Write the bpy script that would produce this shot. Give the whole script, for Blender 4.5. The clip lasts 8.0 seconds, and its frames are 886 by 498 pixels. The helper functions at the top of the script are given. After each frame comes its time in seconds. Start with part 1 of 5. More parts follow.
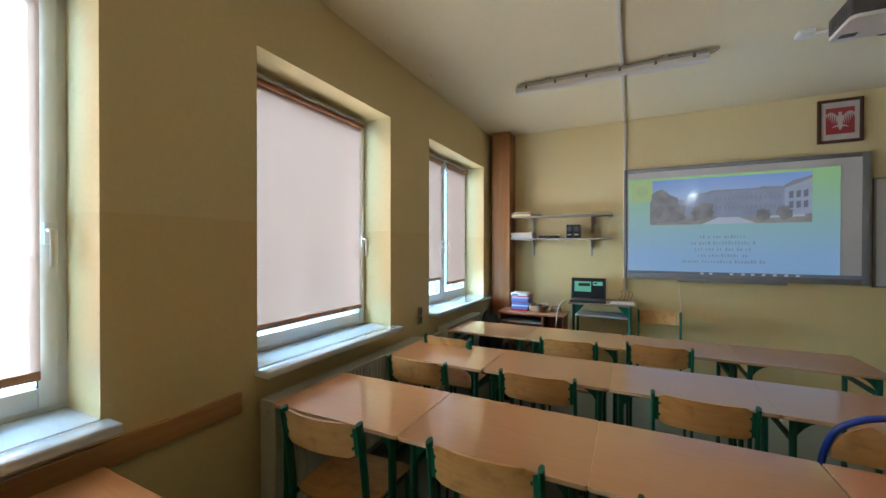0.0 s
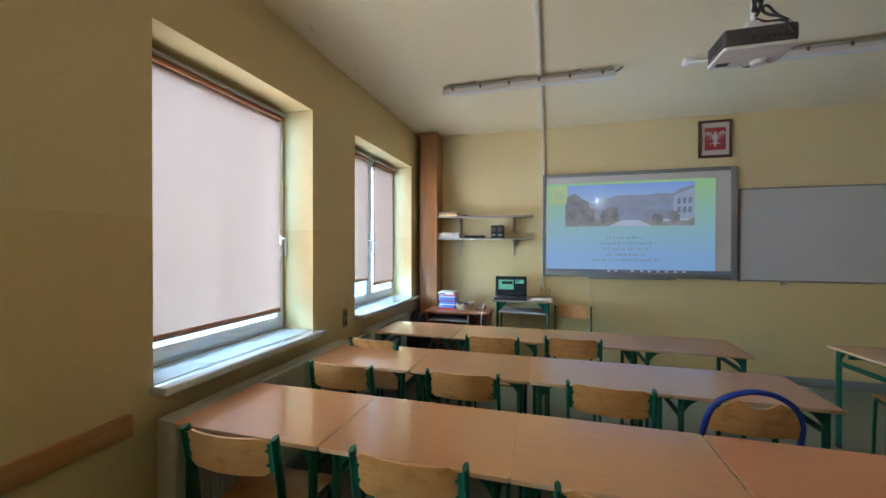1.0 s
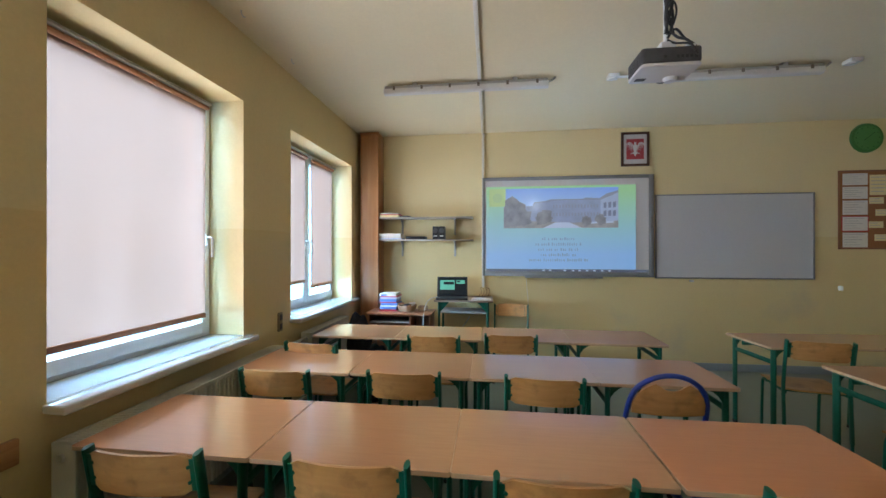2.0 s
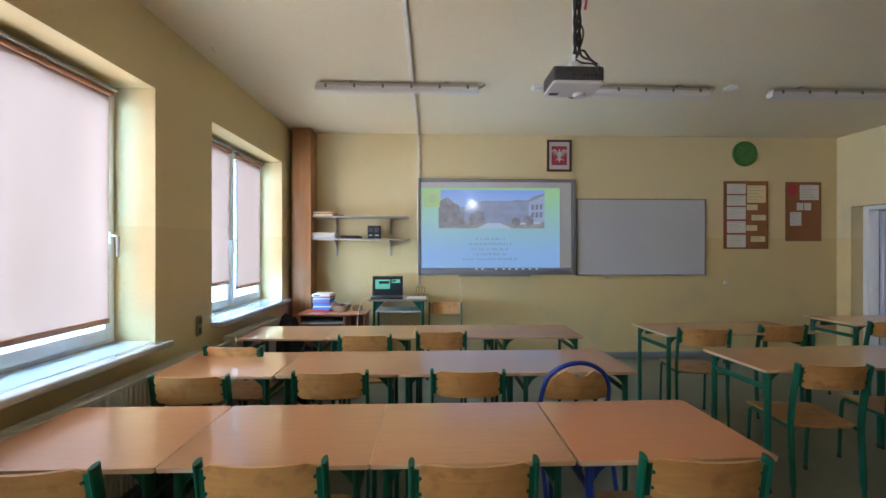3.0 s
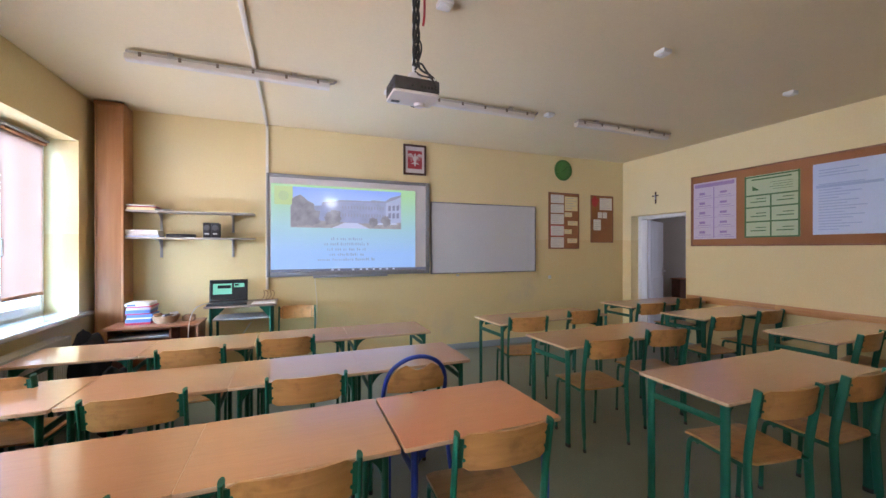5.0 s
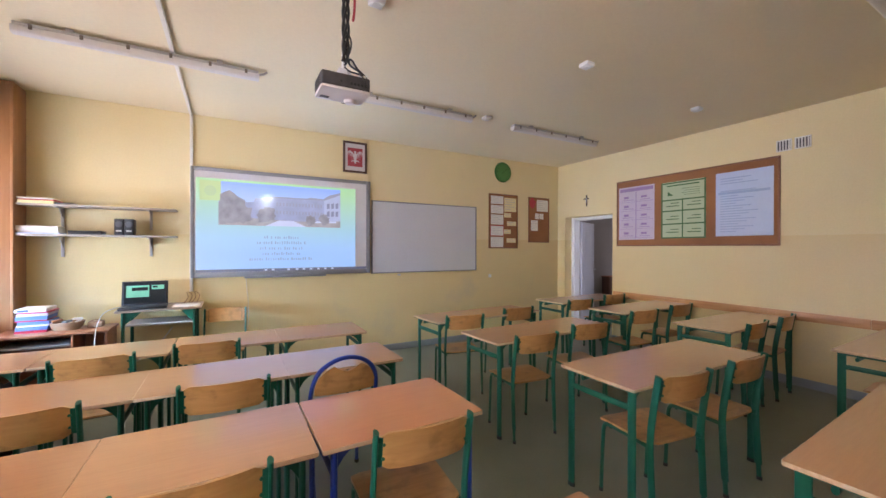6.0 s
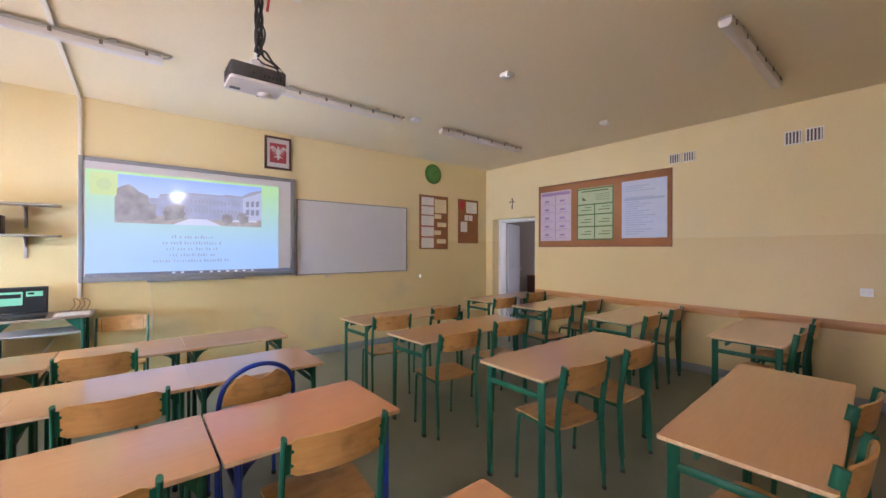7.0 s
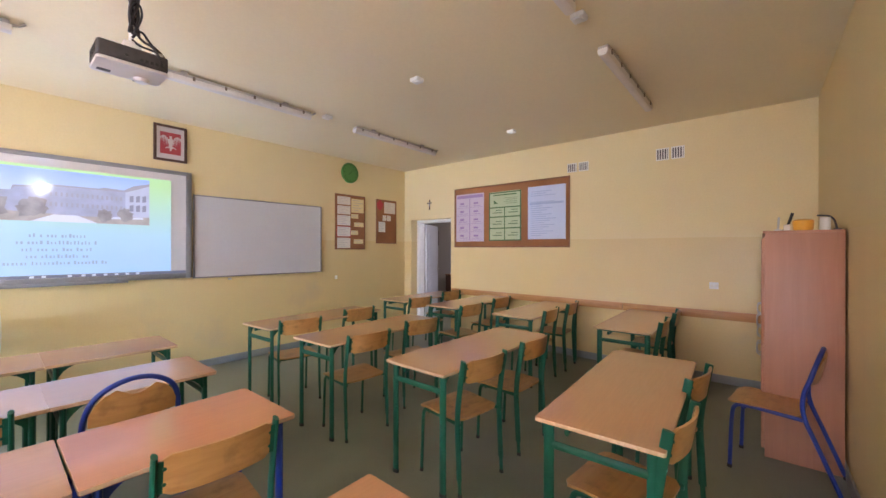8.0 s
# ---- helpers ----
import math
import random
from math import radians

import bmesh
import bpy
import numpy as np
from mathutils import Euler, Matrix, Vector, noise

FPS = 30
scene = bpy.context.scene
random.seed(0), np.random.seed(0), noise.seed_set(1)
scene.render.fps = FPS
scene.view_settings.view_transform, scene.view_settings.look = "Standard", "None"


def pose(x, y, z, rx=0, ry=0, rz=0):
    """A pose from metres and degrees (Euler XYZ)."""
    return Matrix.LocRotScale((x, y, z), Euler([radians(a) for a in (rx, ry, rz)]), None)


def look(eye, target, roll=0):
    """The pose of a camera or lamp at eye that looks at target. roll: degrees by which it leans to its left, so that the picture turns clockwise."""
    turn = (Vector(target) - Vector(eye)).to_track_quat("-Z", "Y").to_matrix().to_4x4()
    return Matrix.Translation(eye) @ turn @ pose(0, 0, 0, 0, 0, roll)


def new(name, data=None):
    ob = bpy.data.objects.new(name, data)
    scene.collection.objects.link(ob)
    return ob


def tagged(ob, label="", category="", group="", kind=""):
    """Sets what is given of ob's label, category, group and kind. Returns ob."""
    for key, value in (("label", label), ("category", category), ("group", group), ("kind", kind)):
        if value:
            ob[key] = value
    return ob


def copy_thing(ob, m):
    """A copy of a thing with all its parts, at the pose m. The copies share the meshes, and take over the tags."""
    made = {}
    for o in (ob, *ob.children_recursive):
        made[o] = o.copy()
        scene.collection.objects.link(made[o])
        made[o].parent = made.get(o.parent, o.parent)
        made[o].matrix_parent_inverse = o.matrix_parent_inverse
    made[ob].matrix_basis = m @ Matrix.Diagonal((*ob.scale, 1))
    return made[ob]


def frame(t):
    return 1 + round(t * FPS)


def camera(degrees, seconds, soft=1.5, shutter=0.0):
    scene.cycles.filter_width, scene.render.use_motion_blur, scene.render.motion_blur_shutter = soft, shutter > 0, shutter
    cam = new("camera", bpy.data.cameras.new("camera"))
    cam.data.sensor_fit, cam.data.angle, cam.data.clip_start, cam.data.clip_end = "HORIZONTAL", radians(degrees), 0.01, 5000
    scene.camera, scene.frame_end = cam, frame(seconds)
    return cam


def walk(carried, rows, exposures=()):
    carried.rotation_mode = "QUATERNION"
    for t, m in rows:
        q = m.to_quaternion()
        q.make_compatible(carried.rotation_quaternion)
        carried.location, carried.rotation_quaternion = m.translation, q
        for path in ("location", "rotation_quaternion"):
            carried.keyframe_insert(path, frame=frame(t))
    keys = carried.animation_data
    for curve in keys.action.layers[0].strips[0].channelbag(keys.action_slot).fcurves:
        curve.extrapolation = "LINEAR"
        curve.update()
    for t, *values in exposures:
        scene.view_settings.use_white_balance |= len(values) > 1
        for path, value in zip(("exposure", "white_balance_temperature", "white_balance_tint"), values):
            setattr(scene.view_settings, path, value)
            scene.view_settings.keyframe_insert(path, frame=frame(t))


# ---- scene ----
cam = camera(98.7, 8.0)
PATH = [
    (0, (0.548, 0.231, 1.493), (-0.341, 2.023, 1.482), 0.05),
    (0.5, (0.543, 0.254, 1.503), (-0.179, 2.119, 1.491), -0.10),
    (1, (0.550, 0.257, 1.493), (0.010, 2.183, 1.481), 0.07),
    (1.5, (0.526, 0.280, 1.472), (0.144, 2.243, 1.471), 0.02),
    (3, (0.633, 0.205, 1.472), (0.697, 2.204, 1.471), 0.03),
    (3.5, (0.633, 0.210, 1.475), (0.888, 2.194, 1.474), -0.05),
    (4, (0.704, 0.183, 1.484), (1.131, 2.137, 1.478), 0.07),
    (4.5, (0.733, 0.166, 1.478), (1.328, 2.076, 1.475), 0.02),
    (6, (0.852, 0.092, 1.476), (1.829, 1.837, 1.471), 0.12),
    (6.5, (0.882, 0.064, 1.477), (1.998, 1.724, 1.473), 0.18),
    (7, (0.909, 0.025, 1.477), (2.165, 1.582, 1.476), 0.12),
    (7.5, (0.924, -0.021, 1.479), (2.318, 1.413, 1.478), 0.11),
    (8, (0.964, -0.096, 1.485), (2.500, 1.185, 1.484), 0.12),
]
walk(cam, [(t, look(eye, target, roll)) for t, eye, target, roll in PATH], exposures=((0.0, -1.12, 5900, 10), (1.5, -0.88, 5600, 11), (3.5, -0.64, 5650, 17), (4.5, -0.35, 5750, 23), (6.0, -0.04, 5900, 27), (7.0, 0.0, 6050, 28), (8.0, 0.21, 6200, 28)))

# ---- world and light ----
world = bpy.data.worlds.new("sky")
scene.world = world
world.use_nodes = True
wn = world.node_tree.nodes
sky = wn.new("ShaderNodeTexSky")
sky.sky_type = "NISHITA"
sky.sun_disc = False
sky.sun_elevation, sky.sun_rotation = radians(38), radians(200)
wn["Background"].inputs[1].default_value = 0.10
world.node_tree.links.new(sky.outputs[0], wn["Background"].inputs[0])

sun = new("sun", bpy.data.lights.new("sun", "SUN"))
sun.data.energy, sun.data.angle, sun.data.color = 0.6, radians(15), (1, 0.95, 0.88)
sun.matrix_world = look((-6, 1, 6), (0, 3, 0))


def sky_lamp(name, place, target, sx, sy, watts, colour):
    lamp = new(name, bpy.data.lights.new(name, "AREA"))
    lamp.data.shape, lamp.data.size, lamp.data.size_y = "RECTANGLE", sx, sy
    lamp.data.energy, lamp.data.color = watts, colour
    lamp.matrix_world = look(place, target)
    return lamp


# bright overcast sky, and an added lamp of no seen source for the corridor
WINDOWS = ((-0.50, 0.905), (1.545, 2.74), (3.38, 4.848))
Z_SILL, Z_HEAD = 0.872, 2.515
# the whole sky side in front of the facade: a soft even part, the brighter high sky, and a low lamp added to throw
# light up at the ceiling
sky_lamp("sky_light", (-1.95, 2.2, 1.9), (0, 2.2, 1.9), 8.0, 4.2, 640, (0.45, 0.74, 1.0))
low_fill = sky_lamp("yard_light", (-4.4, 1.5, 0.6), (-2.45, 2.1, 1.6), 8.0, 4.2, 8300, (0.42, 0.73, 1.0))
low_fill.data.spread = radians(98)
high = sky_lamp("high_sky_light", (-4.4, 1.5, 3.4), (-2.45, 2.1, 2.75), 8.0, 4.2, 7000, (0.42, 0.73, 1.0))
high.data.spread = radians(98)
sky_lamp("corridor_light", (6.9, 2.2, 1.9), (8.4, 5.5, 1.3), 1.0, 1.6, 34, (0.92, 0.94, 1.0))


# ---- materials ----
def material(name, colour, rough=0.5, metal=0.0, vary=0.08, grain=(30, 30, 30), bump=0.0, coat=0.0, blotch=1.5, spec=0.5):
    """A painted or plain surface with fine grain and large uneven patches, in real-world size."""
    m = bpy.data.materials.new(name)
    m.use_nodes = True
    n, l = m.node_tree.nodes, m.node_tree.links
    b = n["Principled BSDF"]
    b.inputs["Roughness"].default_value, b.inputs["Metallic"].default_value = rough, metal
    b.inputs["Coat Weight"].default_value, b.inputs["Coat Roughness"].default_value = coat, 0.10 if coat < 0.97 else 0.04
    b.inputs["Coat IOR"].default_value = 1.7 if coat > 0.7 else 1.5
    b.inputs["Specular IOR Level"].default_value = spec
    geo = n.new("ShaderNodeNewGeometry")
    mp = n.new("ShaderNodeMapping")
    mp.inputs["Scale"].default_value = grain
    l.new(geo.outputs["Position"], mp.inputs[0])
    fine = n.new("ShaderNodeTexNoise")
    fine.inputs["Scale"].default_value, fine.inputs["Detail"].default_value = 1.0, 5.0
    l.new(mp.outputs[0], fine.inputs[0])
    big = n.new("ShaderNodeTexNoise")
    big.inputs["Scale"].default_value, big.inputs["Detail"].default_value = blotch, 3.0
    l.new(geo.outputs["Position"], big.inputs[0])
    add = n.new("ShaderNodeMath")
    add.operation = "ADD"
    l.new(fine.outputs[0], add.inputs[0])
    l.new(big.outputs[0], add.inputs[1])
    rng = n.new("ShaderNodeMapRange")
    rng.inputs[1].default_value, rng.inputs[2].default_value = 0.6, 1.4
    rng.inputs[3].default_value, rng.inputs[4].default_value = 1 - vary, 1 + vary
    l.new(add.outputs[0], rng.inputs[0])
    mul = n.new("ShaderNodeVectorMath")
    mul.operation = "SCALE"
    mul.inputs[0].default_value = colour
    l.new(rng.outputs[0], mul.inputs["Scale"])
    l.new(mul.outputs[0], b.inputs["Base Color"])
    rr = n.new("ShaderNodeMapRange")
    rr.inputs[3].default_value, rr.inputs[4].default_value = max(rough - 0.05, 0.02), min(rough + 0.05, 1)
    l.new(big.outputs[0], rr.inputs[0])
    l.new(rr.outputs[0], b.inputs["Roughness"])
    if bump:
        bu = n.new("ShaderNodeBump")
        bu.inputs["Strength"].default_value, bu.inputs["Distance"].default_value = bump, 0.004
        l.new(fine.outputs[0], bu.inputs["Height"])
        l.new(bu.outputs[0], b.inputs["Normal"])
    m["tint"] = mul.name
    return m


def wood(name, colour, dark, rough=0.35, along="x", coat=0.0, scuff=0.0, rings=1.0):
    """Wood or wood laminate with grain along one axis of the object, each piece at its own place in the pattern."""
    m = material(name, colour, rough, vary=0.1, coat=coat)
    n, l = m.node_tree.nodes, m.node_tree.links
    b = n["Principled BSDF"]
    tc, info = n.new("ShaderNodeTexCoord"), n.new("ShaderNodeObjectInfo")
    shift = n.new("ShaderNodeVectorMath")
    shift.operation = "MULTIPLY_ADD"
    l.new(info.outputs["Random"], shift.inputs[0])
    shift.inputs[1].default_value = (17.0, 31.0, 7.0)
    l.new(tc.outputs["Object"], shift.inputs[2])
    mp = n.new("ShaderNodeMapping")
    s = {"x": (3, 45, 45), "y": (45, 3, 45), "z": (45, 45, 3)}[along]
    mp.inputs["Scale"].default_value = [v * rings for v in s]
    l.new(shift.outputs[0], mp.inputs[0])
    g = n.new("ShaderNodeTexNoise")
    g.inputs["Scale"].default_value, g.inputs["Detail"].default_value, g.inputs["Distortion"].default_value = 1.0, 6.0, 0.6
    l.new(mp.outputs[0], g.inputs[0])
    ramp = n.new("ShaderNodeValToRGB")
    ramp.color_ramp.elements[0].position, ramp.color_ramp.elements[1].position = 0.3, 0.7
    ramp.color_ramp.elements[0].color, ramp.color_ramp.elements[1].color = (*dark, 1), (*colour, 1)
    l.new(g.outputs[0], ramp.inputs[0])
    vary = n.new("ShaderNodeMapRange")
    vary.inputs[3].default_value, vary.inputs[4].default_value = 0.9, 1.1
    l.new(info.outputs["Random"], vary.inputs[0])
    mul = n.new("ShaderNodeVectorMath")
    mul.operation = "SCALE"
    l.new(ramp.outputs[0], mul.inputs[0])
    l.new(vary.outputs[0], mul.inputs["Scale"])
    out = mul.outputs[0]
    if scuff:
        sn = n.new("ShaderNodeTexNoise")
        sn.inputs["Scale"].default_value, sn.inputs["Detail"].default_value = 14.0, 8.0
        l.new(shift.outputs[0], sn.inputs[0])
        sr = n.new("ShaderNodeMapRange")
        sr.inputs[1].default_value, sr.inputs[2].default_value = 0.52, 0.72
        sr.inputs[3].default_value, sr.inputs[4].default_value = 0.0, scuff
        l.new(sn.outputs[0], sr.inputs[0])
        mx = n.new("ShaderNodeMix")
        mx.data_type = "RGBA"
        mx.inputs[7].default_value = (dark[0] * 0.35, dark[1] * 0.35, dark[2] * 0.35, 1)
        l.new(sr.outputs[0], mx.inputs[0])
        l.new(out, mx.inputs[6])
        out = mx.outputs[2]
    l.new(out, b.inputs["Base Color"])
    bu = n.new("ShaderNodeBump")
    bu.inputs["Strength"].default_value, bu.inputs["Distance"].default_value = 0.08, 0.002
    l.new(g.outputs[0], bu.inputs["Height"])
    l.new(bu.outputs[0], b.inputs["Normal"])
    return m


def two_tone(name, upper, lower, height):
    """Emulsion paint above, a slightly glossier oil-paint dado below, with a wavering hand-cut edge."""
    m = material(name, upper, 0.75, vary=0.045, grain=(60, 60, 60), bump=0.12, blotch=0.9)
    n, l = m.node_tree.nodes, m.node_tree.links
    b = n["Principled BSDF"]
    geo = n.new("ShaderNodeNewGeometry")
    sep = n.new("ShaderNodeSeparateXYZ")
    l.new(geo.outputs["Position"], sep.inputs[0])
    w = n.new("ShaderNodeTexNoise")
    w.inputs["Scale"].default_value = 3.0
    l.new(geo.outputs["Position"], w.inputs[0])
    ma = n.new("ShaderNodeMath")
    ma.operation = "MULTIPLY_ADD"
    ma.inputs[1].default_value = 0.02
    l.new(w.outputs[0], ma.inputs[0])
    l.new(sep.outputs[2], ma.inputs[2])
    gt = n.new("ShaderNodeMapRange")
    gt.inputs[1].default_value, gt.inputs[2].default_value = height + 0.006, height + 0.014
    l.new(ma.outputs[0], gt.inputs[0])
    mix = n.new("ShaderNodeMix")
    mix.data_type = "RGBA"
    mix.inputs[6].default_value, mix.inputs[7].default_value = (*lower, 1), (*upper, 1)
    l.new(gt.outputs[0], mix.inputs[0])
    # grey rub marks in the dado, at sitting height
    sn = n.new("ShaderNodeTexNoise")
    sn.inputs["Scale"].default_value, sn.inputs["Detail"].default_value = 2.2, 5.0
    l.new(geo.outputs["Position"], sn.inputs[0])
    rub = n.new("ShaderNodeMapRange")
    rub.inputs[1].default_value, rub.inputs[2].default_value = 0.56, 0.75
    rub.inputs[3].default_value, rub.inputs[4].default_value = 0.0, 0.28
    l.new(sn.outputs[0], rub.inputs[0])
    low = n.new("ShaderNodeMapRange")
    low.inputs[1].default_value, low.inputs[2].default_value = 0.95, 1.15
    low.inputs[3].default_value, low.inputs[4].default_value = 1.0, 0.0
    l.new(sep.outputs[2], low.inputs[0])
    mm = n.new("ShaderNodeMath")
    mm.operation = "MULTIPLY"
    l.new(rub.outputs[0], mm.inputs[0])
    l.new(low.outputs[0], mm.inputs[1])
    mix2 = n.new("ShaderNodeMix")
    mix2.data_type = "RGBA"
    mix2.inputs[7].default_value = (0.42, 0.37, 0.33, 1)
    l.new(mm.outputs[0], mix2.inputs[0])
    l.new(mix.outputs[2], mix2.inputs[6])
    l.new(mix2.outputs[2], n[m["tint"]].inputs[0])
    ro = n.new("ShaderNodeMapRange")
    ro.inputs[3].default_value, ro.inputs[4].default_value = 0.42, 0.8
    l.new(gt.outputs[0], ro.inputs[0])
    l.new(ro.outputs[0], b.inputs["Roughness"])
    return m


def glow(name, colour, strength):
    m = bpy.data.materials.new(name)
    m.use_nodes = True
    b = m.node_tree.nodes["Principled BSDF"]
    b.inputs["Base Color"].default_value = (*[c * 0.3 for c in colour], 1)
    b.inputs["Emission Color"].default_value = (*colour, 1)
    b.inputs["Emission Strength"].default_value = strength
    b.inputs["Roughness"].default_value = 0.25
    return m


M_WALL = two_tone("wall_paint", (0.75, 0.618, 0.34), (0.705, 0.55, 0.262), 1.62)
M_CEIL = material("ceiling_paint", (0.81, 0.715, 0.50), 0.85, vary=0.04, grain=(50, 50, 50), bump=0.1, blotch=0.7)
M_FLOOR = material("linoleum", (0.18, 0.192, 0.136), 0.35, vary=0.16, grain=(90, 90, 90), bump=0.03, blotch=2.5)
M_SKIRT = material("grey_skirting", (0.28, 0.30, 0.31), 0.45, vary=0.08)
M_PVC = material("white_plastic", (0.80, 0.81, 0.80), 0.34, vary=0.03)
M_SILL = material("white_stone_sill", (0.62, 0.65, 0.68), 0.14, vary=0.05, grain=(14, 40, 14), coat=1.0)
M_DESK = wood("beech_laminate", (0.50, 0.235, 0.095), (0.455, 0.208, 0.082), 0.34, "x", coat=0.95, rings=2.2)
M_DESK2 = wood("orange_beech_laminate", (0.52, 0.195, 0.075), (0.485, 0.178, 0.067), 0.34, "x", coat=0.95, rings=2.2)
M_EDGE = wood("beech_edge_band", (0.66, 0.47, 0.30), (0.50, 0.31, 0.17), 0.45, "x")
M_PLY = wood("varnished_plywood", (0.52, 0.265, 0.082), (0.43, 0.205, 0.058), 0.36, "x", coat=0.25, scuff=0.5)
M_PINE = wood("varnished_pine", (0.56, 0.28, 0.095), (0.44, 0.195, 0.06), 0.4, "y", coat=0.2)
M_CAB = wood("cabinet_laminate", (0.46, 0.21, 0.12), (0.41, 0.18, 0.10), 0.45, "z", rings=0.6)
M_CASE = wood("pipe_casing_laminate", (0.40, 0.19, 0.075), (0.32, 0.14, 0.05), 0.4, "z", rings=0.5)
M_LOW = wood("red_brown_laminate", (0.36, 0.15, 0.07), (0.28, 0.11, 0.05), 0.35, "x")
M_GREEN = material("green_enamel", (0.003, 0.085, 0.046), 0.42, vary=0.12, coat=0.06, spec=0.35)
M_BLUE = material("blue_enamel", (0.012, 0.035, 0.24), 0.35, vary=0.12, coat=0.2)
M_RUBBER = material("dark_rubber", (0.025, 0.022, 0.02), 0.7)
M_STEEL = material("steel", (0.6, 0.6, 0.6), 0.35, 1.0, vary=0.05)
M_ALU = material("grey_aluminium", (0.27, 0.27, 0.28), 0.45, 0.3, vary=0.05)
M_BOARD = material("whiteboard_enamel", (0.60, 0.59, 0.60), 0.20, vary=0.03)
M_BLACK = material("black_plastic", (0.018, 0.018, 0.02), 0.4, vary=0.1)
M_DARKGREY = material("dark_grey_plastic", (0.07, 0.07, 0.075), 0.45, vary=0.12)
M_CORK = material("cork", (0.30, 0.125, 0.045), 0.9, vary=0.3, grain=(220, 220, 220), bump=0.3)
M_FRAME = wood("dark_wood_frame", (0.075, 0.03, 0.018), (0.045, 0.018, 0.01), 0.4, "z")
M_CORKFR = wood("brown_wood_frame", (0.27, 0.11, 0.045), (0.2, 0.08, 0.03), 0.45, "z")
M_PAPER = material("paper", (0.78, 0.74, 0.68), 0.8, vary=0.04)
M_YPAPER = material("cream_paper", (0.80, 0.68, 0.36), 0.8, vary=0.04)
M_RED = material("red_card", (0.44, 0.04, 0.04), 0.6, vary=0.1)
M_CLOCK = material("green_clock_plastic", (0.045, 0.17, 0.03), 0.4, vary=0.1)
M_DKGREEN = material("dark_green_plastic", (0.015, 0.09, 0.012), 0.5)
M_PINK = material("lilac_paper", (0.55, 0.46, 0.54), 0.45, vary=0.04)
M_LILAC = material("dark_lilac_print", (0.31, 0.20, 0.38), 0.5)
M_LGREEN = material("pale_green_paper", (0.43, 0.50, 0.30), 0.45, vary=0.04)
M_PGREEN = material("dark_green_print", (0.05, 0.13, 0.035), 0.5)
M_PBLUE = material("pale_blue_paper", (0.55, 0.62, 0.80), 0.36, vary=0.04)
M_BLUEINK = material("blue_print", (0.36, 0.45, 0.66), 0.5)
M_BOOKB = material("blue_book_cover", (0.08, 0.14, 0.45), 0.45)
M_BOOKR = material("red_book_cover", (0.50, 0.035, 0.07), 0.45)
M_WICKER = material("woven_wicker", (0.36, 0.22, 0.12), 0.7, vary=0.3, grain=(160, 160, 160), bump=0.5)
M_YELLOW = material("yellow_plastic", (0.75, 0.36, 0.03), 0.4)
M_CABLE_W = material("white_cable", (0.70, 0.68, 0.64), 0.5)
M_DOOR = material("white_door_paint", (0.40, 0.41, 0.45), 0.35, vary=0.04)
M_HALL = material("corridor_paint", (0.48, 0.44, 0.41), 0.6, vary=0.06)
M_CLOTH = material("black_cloth", (0.012, 0.012, 0.015), 0.95, vary=0.3, bump=0.4)
M_BROWNBAR = material("brown_blind_bar", (0.33, 0.135, 0.055), 0.5)
M_TUBE = material("frosted_diffuser", (0.70, 0.67, 0.64), 0.34, vary=0.03)

M_GLASS = bpy.data.materials.new("window_glass")
M_GLASS.use_nodes = True
gb = M_GLASS.node_tree.nodes["Principled BSDF"]
gb.inputs["Transmission Weight"].default_value, gb.inputs["Roughness"].default_value, gb.inputs["IOR"].default_value = 1.0, 0.0, 1.1
gb.inputs["Base Color"].default_value = (0.97, 1, 0.99, 1)

# roller blind cloth: lets daylight through, woven
M_BLIND = bpy.data.materials.new("peach_blind_cloth")
M_BLIND.use_nodes = True
bn, bl = M_BLIND.node_tree.nodes, M_BLIND.node_tree.links
bn.remove(bn["Principled BSDF"])
tr, df, mixb = bn.new("ShaderNodeBsdfTranslucent"), bn.new("ShaderNodeBsdfDiffuse"), bn.new("ShaderNodeMixShader")
tr.inputs[0].default_value, df.inputs[0].default_value = (0.80, 0.60, 0.47, 1), (0.62, 0.44, 0.33, 1)
geo_b = bn.new("ShaderNodeNewGeometry")
mp_b = bn.new("ShaderNodeMapping")
mp_b.inputs["Scale"].default_value = (1, 5, 0.5)
bl.new(geo_b.outputs["Position"], mp_b.inputs[0])
no_b = bn.new("ShaderNodeTexNoise")
no_b.inputs["Scale"].default_value, no_b.inputs["Detail"].default_value = 1.0, 4.0
bl.new(mp_b.outputs[0], no_b.inputs[0])
ra_b = bn.new("ShaderNodeValToRGB")
ra_b.color_ramp.elements[0].color, ra_b.color_ramp.elements[1].color = (0.021, 0.0102, 0.0066, 1), (0.027, 0.0136, 0.0092, 1)
ra_b.color_ramp.elements[0].position, ra_b.color_ramp.elements[1].position = 0.3, 0.7
bl.new(no_b.outputs[0], ra_b.inputs[0])
bl.new(ra_b.outputs[0], tr.inputs[0])
mixb.inputs[0].default_value = 0.35
bl.new(tr.outputs[0], mixb.inputs[1])
bl.new(df.outputs[0], mixb.inputs[2])
weave, open_weave = bn.new("ShaderNodeMixShader"), bn.new("ShaderNodeBsdfTransparent")
weave.inputs[0].default_value = 0.11
open_weave.inputs[0].default_value = (1.0, 0.54, 0.37, 1)
bl.new(mixb.outputs[0], weave.inputs[1])
bl.new(open_weave.outputs[0], weave.inputs[2])
bl.new(weave.outputs[0], bn["Material Output"].inputs[0])


